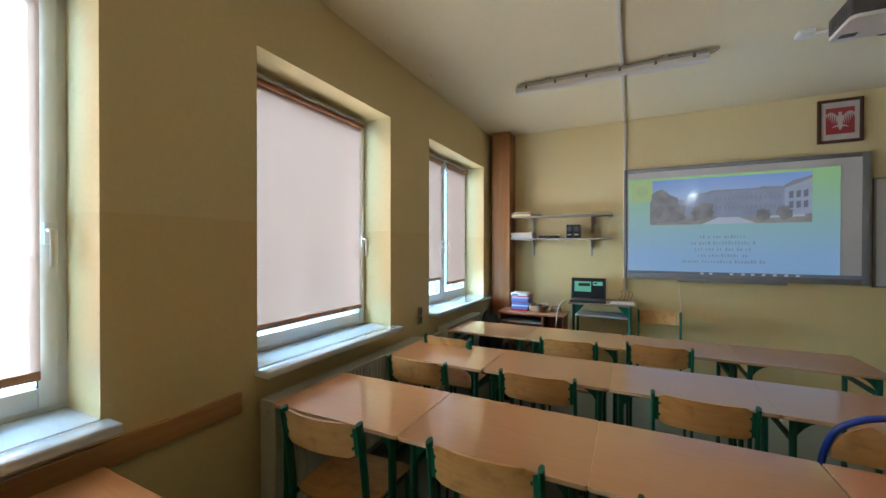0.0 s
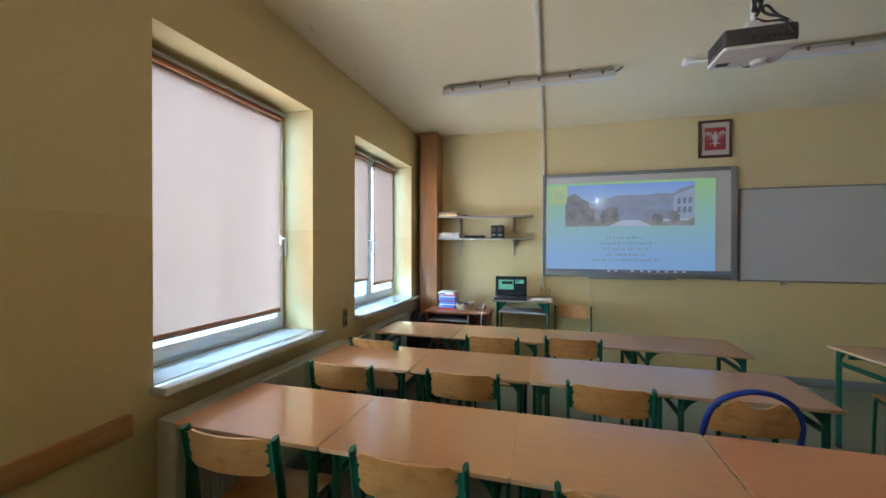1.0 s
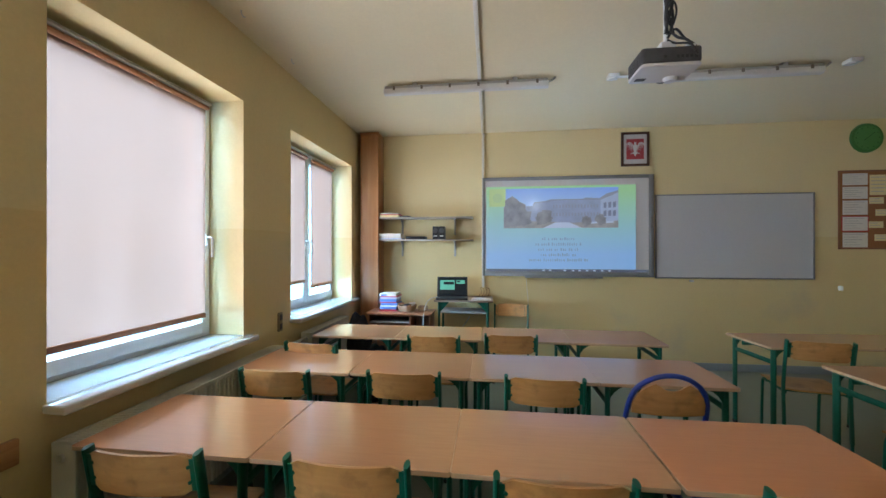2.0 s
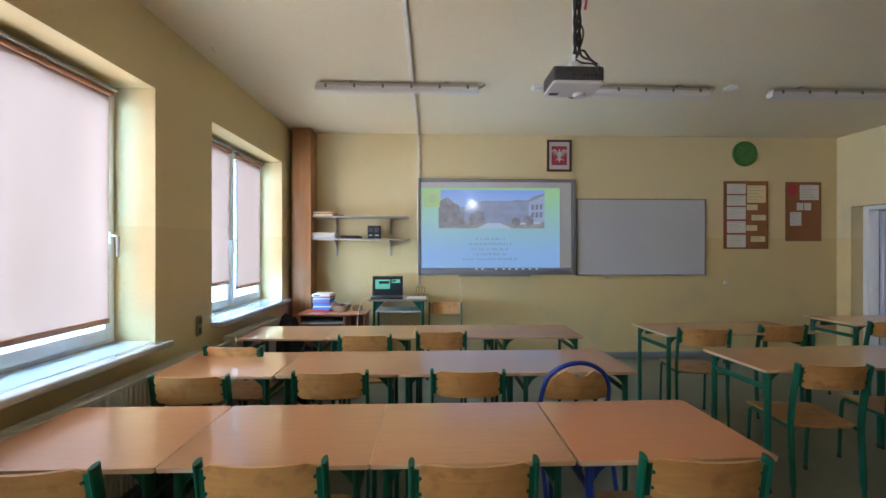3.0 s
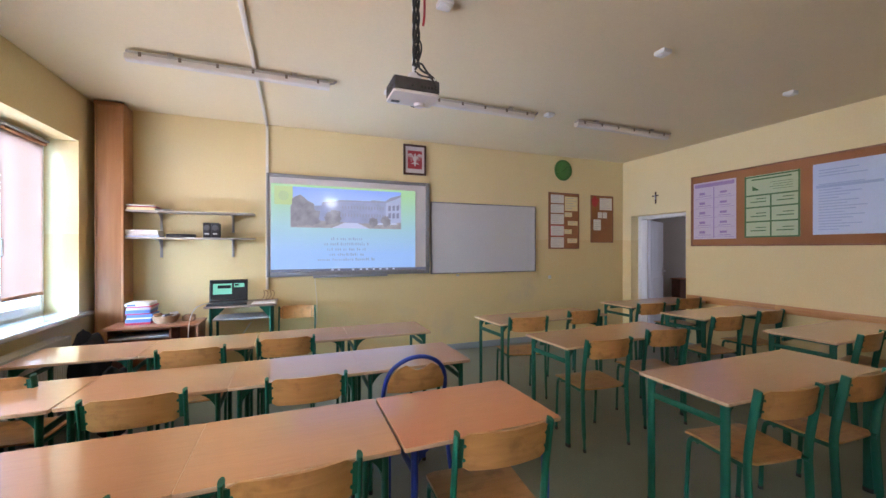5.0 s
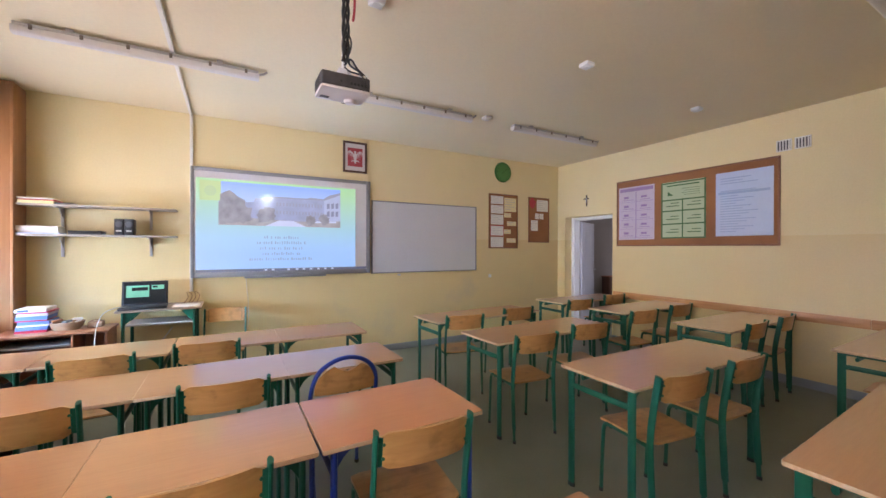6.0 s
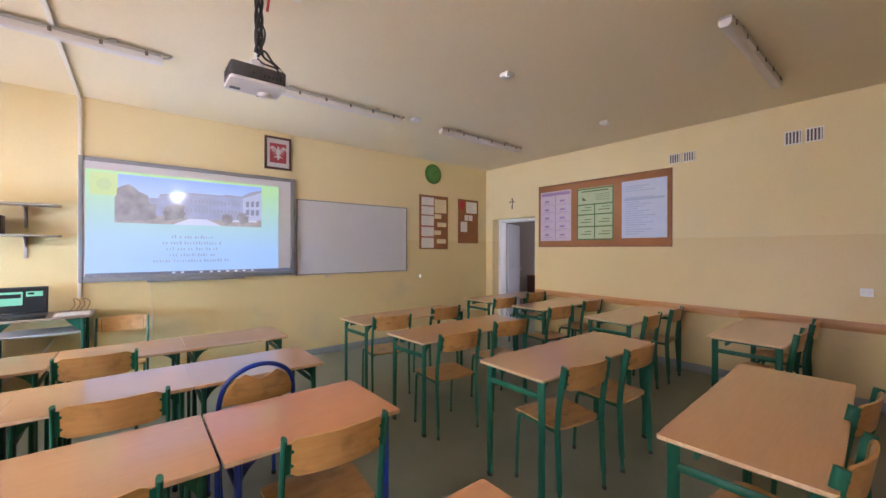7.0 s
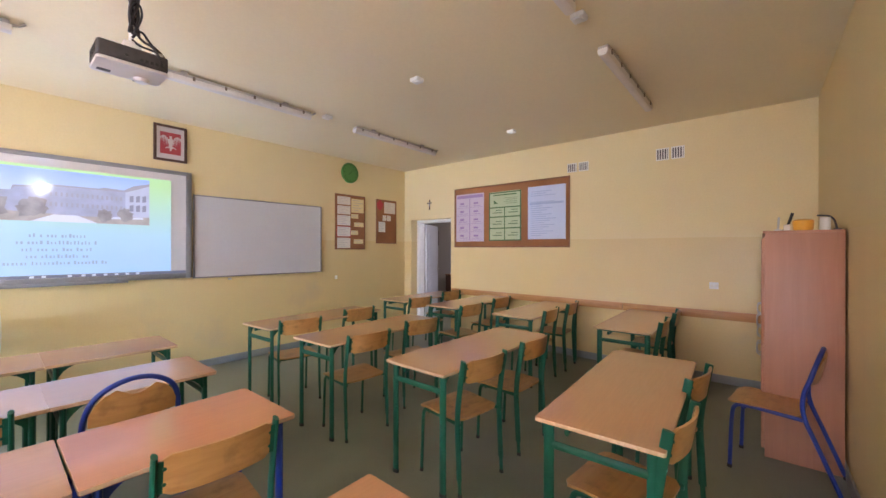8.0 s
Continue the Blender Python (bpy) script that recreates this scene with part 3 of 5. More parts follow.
# ---- school desks and chairs ----
def school_desk(paint, top_mat, label, w=0.70):
    """A desk w x 0.50 m on four oval steel legs, top at 0.75 m. Origin on the floor under its middle."""
    d = thing("school_desk", label, "desk", "classroom desks")
    e = w / 2 - 0.05
    bm = bmesh.new()
    slab(bm, w, 0.50, 0.732, 0.750, 0.009, 0.0006)
    part("tabletop", bm, top_mat, d, "beech-look laminate top")
    bm = bmesh.new()
    slab(bm, w + 0.0015, 0.5020, 0.7340, 0.7492, 0.0098, 0.0006)
    part("edge_band", bm, M_EDGE, d, "worn pale edge band")
    for s in (-1, 1):
        for r in (-1, 1):
            bm = bmesh.new()
            tube(bm, [(s * e, r * 0.205, 0.012), (s * e, r * 0.205, 0.732)], 0.013, 0.024, 12)
            leg = part("leg", bm, paint, d)
            bm = bmesh.new()
            tube(bm, [(s * e, r * 0.205, 0.0), (s * e, r * 0.205, 0.025)], 0.0145, 0.0255, 12)
            part("foot_cap", bm, M_RUBBER, leg, "dark rubber foot")
            # curved gusset under the top
            bm = bmesh.new()
            arc = [(s * e, 0.60)]
            arc += [(s * (e - 0.12 * (1 - math.cos(a))), 0.595 + 0.133 * math.sin(a)) for a in [k * math.pi / 12 for k in range(1, 7)]]
            arc += [(s * e, 0.728)]
            prism(bm, arc, "y", r * 0.205 - 0.006, r * 0.205 + 0.006)
            part("gusset", bm, paint, d)
        bm = bmesh.new()
        tube(bm, [(s * e, -0.19, 0.628), (s * e, 0.19, 0.628)], 0.010, 0.018, 10)
        part("crossbar", bm, paint, d)
        bm = bmesh.new()
        box(bm, (s * e - 0.014, -0.21, 0.712), (s * e + 0.014, 0.21, 0.732), 0.003)
        part("top_bracket", bm, paint, d)
    bm = bmesh.new()
    tube(bm, [(0.01 - e, 0.13, 0.69), (e - 0.01, 0.13, 0.70)], 0.011, 0.016, 10, up=(0, 1, 0))
    part("rail", bm, paint, d)
    return d


def bent_panel(bm, w, h, thick, bow, corner, nx=14, nz=8, lean=0.0, slot=False):
    """An upright plywood back, bowed to the rear, with rounded corners; middle at the origin."""
    front, back = [], []
    for j in range(nz + 1):
        v = j / nz * 2 - 1
        z = v * h / 2
        trim = max(0.0, abs(z) - (h / 2 - corner))
        half = w / 2 - (corner - math.sqrt(max(corner * corner - trim * trim, 0)))
        rows = ([], [])
        for i in range(nx + 1):
            u = i / nx * 2 - 1
            x = u * half
            y = -bow * (1 - (x / (w / 2)) ** 2) - lean * z
            rows[0].append(bm.verts.new((x, y, z)))
            rows[1].append(bm.verts.new((x, y - thick, z)))
        front.append(rows[0])
        back.append(rows[1])
    for g in (front, back):
        for j in range(nz):
            for i in range(nx):
                bm.faces.new((g[j][i], g[j][i + 1], g[j + 1][i + 1], g[j + 1][i]))
    for j in range(nz):
        for i in (0, nx):
            bm.faces.new((front[j][i], front[j + 1][i], back[j + 1][i], back[j][i]))
    for i in range(nx):
        for j in (0, nz):
            bm.faces.new((front[j][i], front[j][i + 1], back[j][i + 1], back[j][i]))


def seat_board(bm, w=0.40, d=0.38, thick=0.012, corner=0.05):
    """A plywood seat: dished, with a waterfall front edge and round corners; top near z = 0."""
    n = 14
    top, low = [], []
    for j in range(n + 1):
        y = (j / n - 0.5) * d
        trim = max(0.0, abs(y) - (d / 2 - corner))
        half = w / 2 * (0.94 + 0.06 * j / n) - (corner - math.sqrt(max(corner * corner - trim * trim, 0)))
        drop = -0.018 * max(0.0, (y - 0.08) / 0.11) ** 2 + 0.006 * max(0.0, (-y - 0.08) / 0.11) ** 2
        rows = ([], [])
        for i in range(n + 1):
            x = (i / n * 2 - 1) * half
            z = drop - 0.005 * (1 - (x / (w / 2)) ** 2)
            rows[0].append(bm.verts.new((x, y, z)))
            rows[1].append(bm.verts.new((x, y, z - thick)))
        top.append(rows[0])
        low.append(rows[1])
    for g in (top, low):
        for j in range(n):
            for i in range(n):
                bm.faces.new((g[j][i], g[j][i + 1], g[j + 1][i + 1], g[j + 1][i]))
    for j in range(n):
        for i in (0, n):
            bm.faces.new((top[j][i], top[j + 1][i], low[j + 1][i], low[j][i]))
    for i in range(n):
        for j in (0, n):
            bm.faces.new((top[j][i], top[j][i + 1], low[j][i + 1], low[j][i]))


def school_chair(label):
    """A pupil's chair facing +y. Origin on the floor under the backrest's top edge."""
    c = thing("school_chair", label, "chair", "classroom chairs")
    bm = bmesh.new()
    seat_board(bm)
    seat = part("seat", bm, M_PLY, c, "varnished plywood seat")
    seat.matrix_basis = pose(0, 0.235, 0.452, 2, 0, 0)
    bm = bmesh.new()
    bent_panel(bm, 0.365, 0.142, 0.011, 0.032, 0.034, lean=0.16)
    back = part("backrest", bm, M_PLY, c, "scuffed varnished plywood backrest")
    back.matrix_basis = pose(0, 0.012, 0.7465)
    for s in (-1, 1):
        x = s * 0.194
        bm = bmesh.new()
        line = curve_pts([(x, 0.034, 0.10), (x, 0.048, 0.36), (x, 0.052, 0.47), (x, 0.034, 0.62), (x, 0.0, 0.818)], 3)
        tube(bm, line, 0.010, 0.021, 12)
        up = part("upright", bm, M_GREEN, c)
        bm = bmesh.new()
        tube(bm, [(x, 0.028, 0.0), (x, 0.034, 0.106)], 0.0085, 0.014, 10)
        part("rear_foot", bm, M_GREEN, up)
        bm = bmesh.new()
        tube(bm, [(x, 0.0275, 0.0), (x, 0.0285, 0.022)], 0.010, 0.016, 10)
        part("foot_cap", bm, M_RUBBER, up, "dark rubber foot")
        bm = bmesh.new()
        prism(bm, [(0.0065, 0.688), (-0.0115, 0.800), (-0.0045, 0.800), (0.0135, 0.688)], "x", x - s * 0.040, x - s * 0.006)
        for z in (0.718, 0.772):
            disc(bm, (x - s * 0.026, 0.0065 - 0.16 * (z - 0.688), z), (0, -1, 0), 0.006, 0.005, 10)
        part("bracket", bm, M_GREEN, up)
        bm = bmesh.new()
        line = curve_pts([(x * 0.96, 0.40, 0.012), (x * 0.96, 0.385, 0.34), (x * 0.96, 0.375, 0.425), (x * 0.96, 0.30, 0.432), (x * 0.96, 0.04, 0.425)], 3)
        tube(bm, line, 0.010, 0.013, 10)
        leg = part("front_leg", bm, M_GREEN, c)
        bm = bmesh.new()
        tube(bm, [(x * 0.96, 0.4005, 0.0), (x * 0.96, 0.3995, 0.022)], 0.0115, 0.0145, 10)
        part("foot_cap", bm, M_RUBBER, leg, "dark rubber foot")
    for y, z in ((0.10, 0.422), (0.33, 0.415)):
        bm = bmesh.new()
        tube(bm, [(-0.186, y, z), (0.186, y, z)], 0.009, n=10, up=(0, 0, 1))
        part("stretcher", bm, M_GREEN, c)
    return c


def arch_chair(label):
    """A chair with a round steel arch about its back, facing +y. Origin on the floor under the arch's top."""
    c = thing("arch_chair", label, "chair", "blue-framed chairs")
    bm = bmesh.new()
    seat_board(bm)
    seat = part("seat", bm, M_PLY, c, "varnished plywood seat")
    seat.matrix_basis = pose(0, 0.235, 0.462, 3, 0, 0)
    bm = bmesh.new()
    line = [(-0.19, -0.13, 0.012), (-0.19, -0.02, 0.30), (-0.19, 0.05, 0.47), (-0.19, 0.045, 0.60), (-0.186, 0.01, 0.70), (-0.160, -0.01, 0.785),
            (-0.085, -0.03, 0.844), (0.0, -0.035, 0.863)]
    line = line + [(-x, y, z) for x, y, z in line[-2::-1]]
    tube(bm, curve_pts(line, 3), 0.0125, n=12, up=(0, 1, 0))
    part("back_arch", bm, M_BLUE, c, "blue enamelled tube arch")
    for s in (-1, 1):
        bm = bmesh.new()
        tube(bm, curve_pts([(s * 0.185, 0.41, 0.012), (s * 0.185, 0.40, 0.36), (s * 0.185, 0.385, 0.44), (s * 0.185, 0.30, 0.448), (s * 0.197, 0.045, 0.44)], 3), 0.0125, n=12)
        leg = part("front_leg", bm, M_BLUE, c)
        for y in (0.41, -0.13):
            bm = bmesh.new()
            tube(bm, [(s * (0.185 if y > 0 else 0.19), y, 0.0), (s * (0.185 if y > 0 else 0.19), y, 0.022)], 0.0145, n=10)
            part("foot_cap", bm, M_RUBBER, leg, "dark rubber foot")
    bm = bmesh.new()
    tube(bm, [(-0.186, 0.33, 0.432), (0.186, 0.33, 0.432)], 0.011, n=10, up=(0, 0, 1))
    part("stretcher", bm, M_BLUE, c)
    # plywood panel inside the arch, its top edge hollowed for a hand
    bm = bmesh.new()
    n = 18
    rows = []
    for k in range(n + 1):
        u = k / n * 2 - 1
        x = 0.170 * u
        crown = 0.70 + 0.158 * math.sqrt(max(1 - u * u * 0.96, 0)) - 0.022
        hollow = 0.05 * max(0.0, 1 - (u / 0.42) ** 2)
        zt, zb = crown - hollow, 0.655
        rows.append([(x, -0.028 * (1 - u * u) + (0.775 - z) * 0.22 - 0.006, z) for z in (zb, zb * 0.66 + zt * 0.34, zb * 0.33 + zt * 0.67, zt)])
    front = [[bm.verts.new(p) for p in r] for r in rows]
    rear = [[bm.verts.new((p[0], p[1] - 0.011, p[2])) for p in r] for r in rows]
    for g in (front, rear):
        for a, b in zip(g, g[1:]):
            for k in range(3):
                bm.faces.new((a[k], b[k], b[k + 1], a[k + 1]))
    for a, b in ((front[0], rear[0]), (front[-1], rear[-1])):
        for k in range(3):
            bm.faces.new((a[k], a[k + 1], b[k + 1], b[k]))
    for k in (0, 3):
        for a, b, c2, d2 in zip(front, front[1:], rear, rear[1:]):
            bm.faces.new((a[k], b[k], d2[k], c2[k]))
    part("backrest", bm, M_PLY, c, "light plywood back with a hand hollow")
    return c


DESK = "beech-topped single school desk on a green steel frame"
green_desk = school_desk(M_GREEN, M_DESK, DESK)
green_desk.matrix_basis = pose(-0.627, 1.735, 0)
DESKS = [
    (0.077, 1.735, 0), (0.7787, 1.735, 0),
    (-0.612, 2.645, -0.8), (0.094, 2.65, 0), (0.7955, 2.65, 0.2), (1.496, 2.6525, 0.2),
    (-0.57, 3.545, 0), (0.135, 3.545, 0.5), (0.843, 3.55, 0), (1.545, 3.55, -0.3),
    (-0.70, 0.618, 0), (1.417, 0.634, 0),
]
for x, y, a in DESKS:
    copy_thing(green_desk, pose(x, y, 0, 0, 0, a))
long_desk = school_desk(M_GREEN, M_DESK, "long beech-look school desk for two on a green steel frame", 1.404)
long_desk.matrix_basis = pose(3.3625, 1.5575, 0, 0, 0, -0.4)
for x, y, a in ((3.3165, 2.68, 2.4), (3.2965, 3.62, 3.2), (3.2165, 0.4425, 2.4), (5.3675, 0.885, 0.8), (5.3525, 2.0075, 0.4), (5.3825, 3.045, 0.8), (5.3725, 3.95, 0.8)):
    copy_thing(long_desk, pose(x, y, 0, 0, 0, a))
blue_desk = school_desk(M_BLUE, M_DESK2, "orange-beech single school desk on a blue steel frame")
blue_desk.matrix_basis = pose(1.489, 1.735, 0, 0, 0, 0.6)

CHAIR = "varnished plywood school chair on a green oval-tube frame"
chair = school_chair(CHAIR)
chair.matrix_basis = pose(-0.575, 1.377, 0, 0, 0, 2)
CHAIRS = [
    (0.11, 1.397, 0), (0.768, 1.378, 1), (1.50, 1.378, -3),
    (-0.613, 2.208, 0), (0.097, 2.249, 1), (0.833, 2.25, -3), (-0.695, 2.80, -5), (0.133, 3.11, 2), (0.717, 3.217, -1),
    (2.96, 1.222, -8), (3.61, 1.20, -2), (2.92, 2.29, -5), (3.635, 2.378, -10), (2.885, 3.265, -11), (3.665, 3.38, -3),
    (2.76, 0.14, -6), (3.46, 0.155, -8), (5.08, 0.60, 2), (5.75, 0.60, 4), (5.0, 1.69, 3), (5.66, 1.705, 5), (4.73, 2.585, -6), (5.53, 2.645, -2), (4.815, 3.513, -6), (5.69, 3.665, -5),
]
for x, y, a in CHAIRS:
    copy_thing(chair, pose(x, y, 0, 0, 0, a))
blue_chair = arch_chair("plywood chair with a blue tubular arch round its back")
blue_chair.matrix_basis = pose(1.43, 2.26, 0, 0, 0, 0)
copy_thing(blue_chair, pose(4.345, -0.37, 0, 0, 0, -8))


# ---- board wall ----
def sheet(bm, x0, x1, z0, z1, y, t=0.002):
    """A thin upright piece facing -y whose face lies at y."""
    box(bm, (x0, y, z0), (x1, y + t, z1))


# interactive board with a projected slide
BX0, BX1, BZ0, BZ1 = 0.463, 2.556, 1.130, 2.397
YB = Y1 - 0.05
board = thing("interactive_whiteboard", "grey-framed interactive whiteboard showing a projected school slide", "whiteboard")
bm = blocks(((BX0, YB, BZ0), (BX0 + 0.035, Y1 - 0.002, BZ1)), ((BX1 - 0.06, YB, BZ0), (BX1, Y1 - 0.002, BZ1)),
            ((BX0 + 0.035, YB, BZ1 - 0.045), (BX1 - 0.06, Y1 - 0.002, BZ1)), ((BX0 + 0.035, YB, BZ0), (BX1 - 0.06, Y1 - 0.002, BZ0 + 0.06)), bevel=0.006)
part("board_frame", bm, M_ALU, board, "grey plastic frame")
bm = blocks(((1.0, YB - 0.022, BZ0 - 0.02), (1.95, YB, BZ0 + 0.012)), bevel=0.006)
part("pen_tray", bm, M_ALU, board)
part("board_face", blocks(((BX0 + 0.035, YB + 0.008, BZ0 + 0.06), (BX1 - 0.06, YB + 0.02, BZ1 - 0.045))), M_BOARDFACE, board, "glossy white board surface")
YS = YB + 0.004
IX0, IX1, IZ0, IZ1 = 0.512, 2.345, 1.222, 2.275
bm = bmesh.new()
sheet(bm, IX0, IX1, IZ0, IZ1, YS, 0.003)
slide = part("projected_slide", bm, M_SLIDE, board, "projected slide, green to pale blue")
bm = bmesh.new()
sheet(bm, IX0 - 0.002, BX1 - 0.062, BZ0 + 0.061, IZ0, YS, 0.003)
part("task_bar", bm, M_TASKBAR, board, "dark blue strip along the slide")
bm = bmesh.new()
for k, x in enumerate((1.22, 1.30, 1.48, 1.58, 1.66, 1.75, 1.84, 1.93, 2.02)):
    bm = bmesh.new()
    sheet(bm, x, x + 0.03, BZ0 + 0.066, IZ0 - 0.006, YS - 0.001, 0.0008)
    part("task_icon", bm, M_SLIDE_ICON, board)
PX0, PX1, PZ0, PZ1 = 0.735, 2.138, 1.742, 2.247
bm = bmesh.new()
sheet(bm, PX0, PX1, PZ0, PZ1, YS - 0.002, 0.0015)
part("slide_photograph", bm, M_PHOTO_SKY, board, "projected photograph of a long grey school building")
# the building and trees of the photograph, as flat shapes
PW, PH = PX1 - PX0, PZ1 - PZ0


def photo_shape(name, outline, depth, mat):
    """A flat shape within the photograph, its corners as shares of the photograph's width and height."""
    shape_bm = bmesh.new()
    prism(shape_bm, [(PX0 + PW * u, PZ0 + PH * v) for u, v in outline], "y", YS - depth - 0.0008, YS - depth)
    return part(name, shape_bm, mat, board)


photo_shape("building_shape", ((0, 0.10), (0.86, 0.10), (0.86, 0.69), (0.60, 0.69), (0.42, 0.68), (0.40, 0.64), (0.28, 0.62), (0.26, 0.56), (0.12, 0.54), (0, 0.48)), 0.0022, M_PHOTO_WALL)
photo_shape("wing_shape", ((0.85, 0.10), (1, 0.10), (1, 0.88), (0.94, 0.80), (0.85, 0.70)), 0.0032, M_PHOTO_WING)
photo_shape("roof_shape", ((0.26, 0.56), (0.28, 0.62), (0.40, 0.64), (0.42, 0.68), (0.60, 0.69), (0.85, 0.69), (0.94, 0.79), (1, 0.87), (1, 0.92), (0.90, 0.84), (0.84, 0.73), (0.72, 0.75), (0.70, 0.72), (0.42, 0.72), (0.38, 0.68), (0.27, 0.65)), 0.0042, M_PHOTO_DARK)
photo_shape("lawn_shape", ((0, 0), (1, 0), (1, 0.17), (0.80, 0.15), (0.62, 0.13), (0.22, 0.18), (0, 0.22)), 0.0042, M_PHOTO_LAWN)
rng = random.Random(4)
for cx, cz, r in ((0.10, 0.42, 0.13), (0.03, 0.30, 0.10), (0.17, 0.28, 0.09), (0.37, 0.30, 0.068), (0.34, 0.22, 0.06), (0.73, 0.16, 0.05), (0.85, 0.20, 0.05)):
    ring = []
    for k in range(22):
        q = r * (0.72 + 0.4 * rng.random())
        a = k * math.pi / 11
        ring.append((min(max(cx + q * math.cos(a), 0), 1), min(max(cz + q * PW / PH * math.sin(a), 0.02), 0.98)))
    photo_shape("tree_shape", ring, 0.0052 + 0.0004 * cx, M_PHOTO_TREE)
photo_shape("path_shape", ((0.46, 0.14), (0.58, 0.14), (0.69, 0), (0.35, 0)), 0.0052, M_SLIDE_ICON)
photo_shape("path_shape", ((0.76, 0.10), (0.96, 0.12), (0.96, 0.16), (0.78, 0.15)), 0.0052, M_SLIDE_ICON)
for v in (0.30, 0.50):
    for k in range(15):
        u = 0.44 + 0.027 * k
        photo_shape("window_shape", ((u, v), (u + 0.011, v), (u + 0.011, v + 0.08), (u, v + 0.08)), 0.0032, M_PHOTO_DARK)
    for k in range(3):
        u = 0.875 + 0.04 * k
        low = v - 0.02 + 0.03 * k * (v - 0.2)
        photo_shape("wing_window_shape", ((u, low), (u + 0.024, low + 0.01), (u + 0.024, low + 0.15), (u, low + 0.13)), 0.0042, M_PHOTO_PANE)
bm = bmesh.new()
sheet(bm, 0.55, 0.76, 2.02, 2.247, YS - 0.0025, 0.0006)
part("logo_square", bm, M_LOGO, board, "yellow square emblem")
bm = bmesh.new()
disc(bm, (0.655, YS - 0.0026, 2.13), (0, -1, 0), 0.06, 0.0006, 24)
part("logo_ring", bm, M_LOGO2, board)
# unreadable or private lines of text as rows of small bars
bm = bmesh.new()
rr = random.Random(11)
for z, letters in ((1.602, (2, 1, 3, 7)), (1.534, (2, 4, 12, 1)), (1.467, (3, 3, 2, 3, 2, 2)), (1.400, (3, 10, 2)), (1.335, (6, 10, 7, 2))):
    x = 1.42 - (sum(letters) + 0.7 * (len(letters) - 1)) * 0.0135
    for count in letters:
        for _ in range(count):
            tall = 0.026 if rr.random() < 0.7 else 0.036
            sheet(bm, x, x + rr.uniform(0.009, 0.018), z - 0.014, z - 0.014 + tall, YS - 0.001, 0.0006)
            x += 0.027
        x += 0.019
tagged(part("text_bar", bm, M_SLIDE_TEXT, board), "blurred lines of text", kind="stuff")

# plain whiteboard beside it
wb = thing("whiteboard", "blank grey-white enamel whiteboard in a thin metal frame", "whiteboard")
part("writing_surface", blocks(((2.60, Y1 - 0.02, 1.13), (4.33, Y1 - 0.002, 2.13))), M_BOARD, wb)
part("frame_edge", blocks(((2.58, Y1 - 0.026, 1.115), (2.60, Y1 - 0.002, 2.145)), ((4.33, Y1 - 0.026, 1.115), (4.35, Y1 - 0.002, 2.145)),
                          ((2.60, Y1 - 0.026, 1.115), (4.33, Y1 - 0.002, 1.13)), ((2.60, Y1 - 0.026, 2.13), (4.33, Y1 - 0.002, 2.145)), bevel=0.003), M_ALU, wb)
part("hook", blocks(((2.98, Y1 - 0.03, 1.075), (3.02, Y1 - 0.002, 1.10)), bevel=0.004), M_STEEL, wb)

# framed national emblem: white shape on red, pale mount
em = thing("framed_emblem", "red and white emblem in a dark wooden frame", "picture")
ex0, ex1, ez0, ez1, ye = 2.182, 2.512, 2.505, 2.927, Y1 - 0.028
part("picture_frame", blocks(((ex0, ye, ez0), (ex0 + 0.028, Y1 - 0.002, ez1)), ((ex1 - 0.028, ye, ez0), (ex1, Y1 - 0.002, ez1)),
                             ((ex0 + 0.028, ye, ez0), (ex1 - 0.028, Y1 - 0.002, ez0 + 0.028)), ((ex0 + 0.028, ye, ez1 - 0.028), (ex1 - 0.028, Y1 - 0.002, ez1)), bevel=0.004), M_FRAME, em)
part("mount", blocks(((ex0 + 0.028, ye + 0.012, ez0 + 0.028), (ex1 - 0.028, ye + 0.018, ez1 - 0.028))), M_WHITEPRINT, em)
part("red_field", blocks(((ex0 + 0.062, ye + 0.009, ez0 + 0.085), (ex1 - 0.062, ye + 0.0118, ez1 - 0.085))), M_REDPRINT, em)
bm = bmesh.new()
cx, cz = (ex0 + ex1) / 2, (ez0 + ez1) / 2
# a bird with raised, feathered wings: body and crown, then five feathers a side, then the feet
body = [(0.0, 0.082), (0.010, 0.086), (0.014, 0.072), (0.010, 0.060), (0.018, 0.045), (0.022, 0.01), (0.016, -0.03), (0.024, -0.062), (0.012, -0.058), (0.008, -0.085), (0.0, -0.088)]
prism(bm, [(cx + u, cz + v) for u, v in body] + [(cx - u, cz + v) for u, v in body[-2:0:-1]], "y", ye + 0.006, ye + 0.0085)
for s in (-1, 1):
    for k in range(6):
        u0, u1 = 0.016 + 0.0145 * k, 0.0296 + 0.0145 * k
        top, low = 0.052 + 0.036 * math.sin(k * 0.5), -0.044 + 0.012 * k - 0.008 * math.sin(k * 0.9)
        prism(bm, [(cx + s * u0, cz + top - 0.004), (cx + s * (u0 + u1) / 2, cz + top), (cx + s * u1, cz + top - 0.005), (cx + s * u1, cz + low + 0.012), (cx + s * (u1 + 0.002), cz + low)][::s], "y", ye + 0.0062, ye + 0.0085)
    prism(bm, [(cx + s * 0.014, cz - 0.036), (cx + s * 0.045, cz - 0.050), (cx + s * 0.060, cz - 0.066), (cx + s * 0.040, cz - 0.060), (cx + s * 0.014, cz - 0.046)][::s], "y", ye + 0.0062, ye + 0.0085)
part("white_shape", bm, M_WHITEPRINT, em)

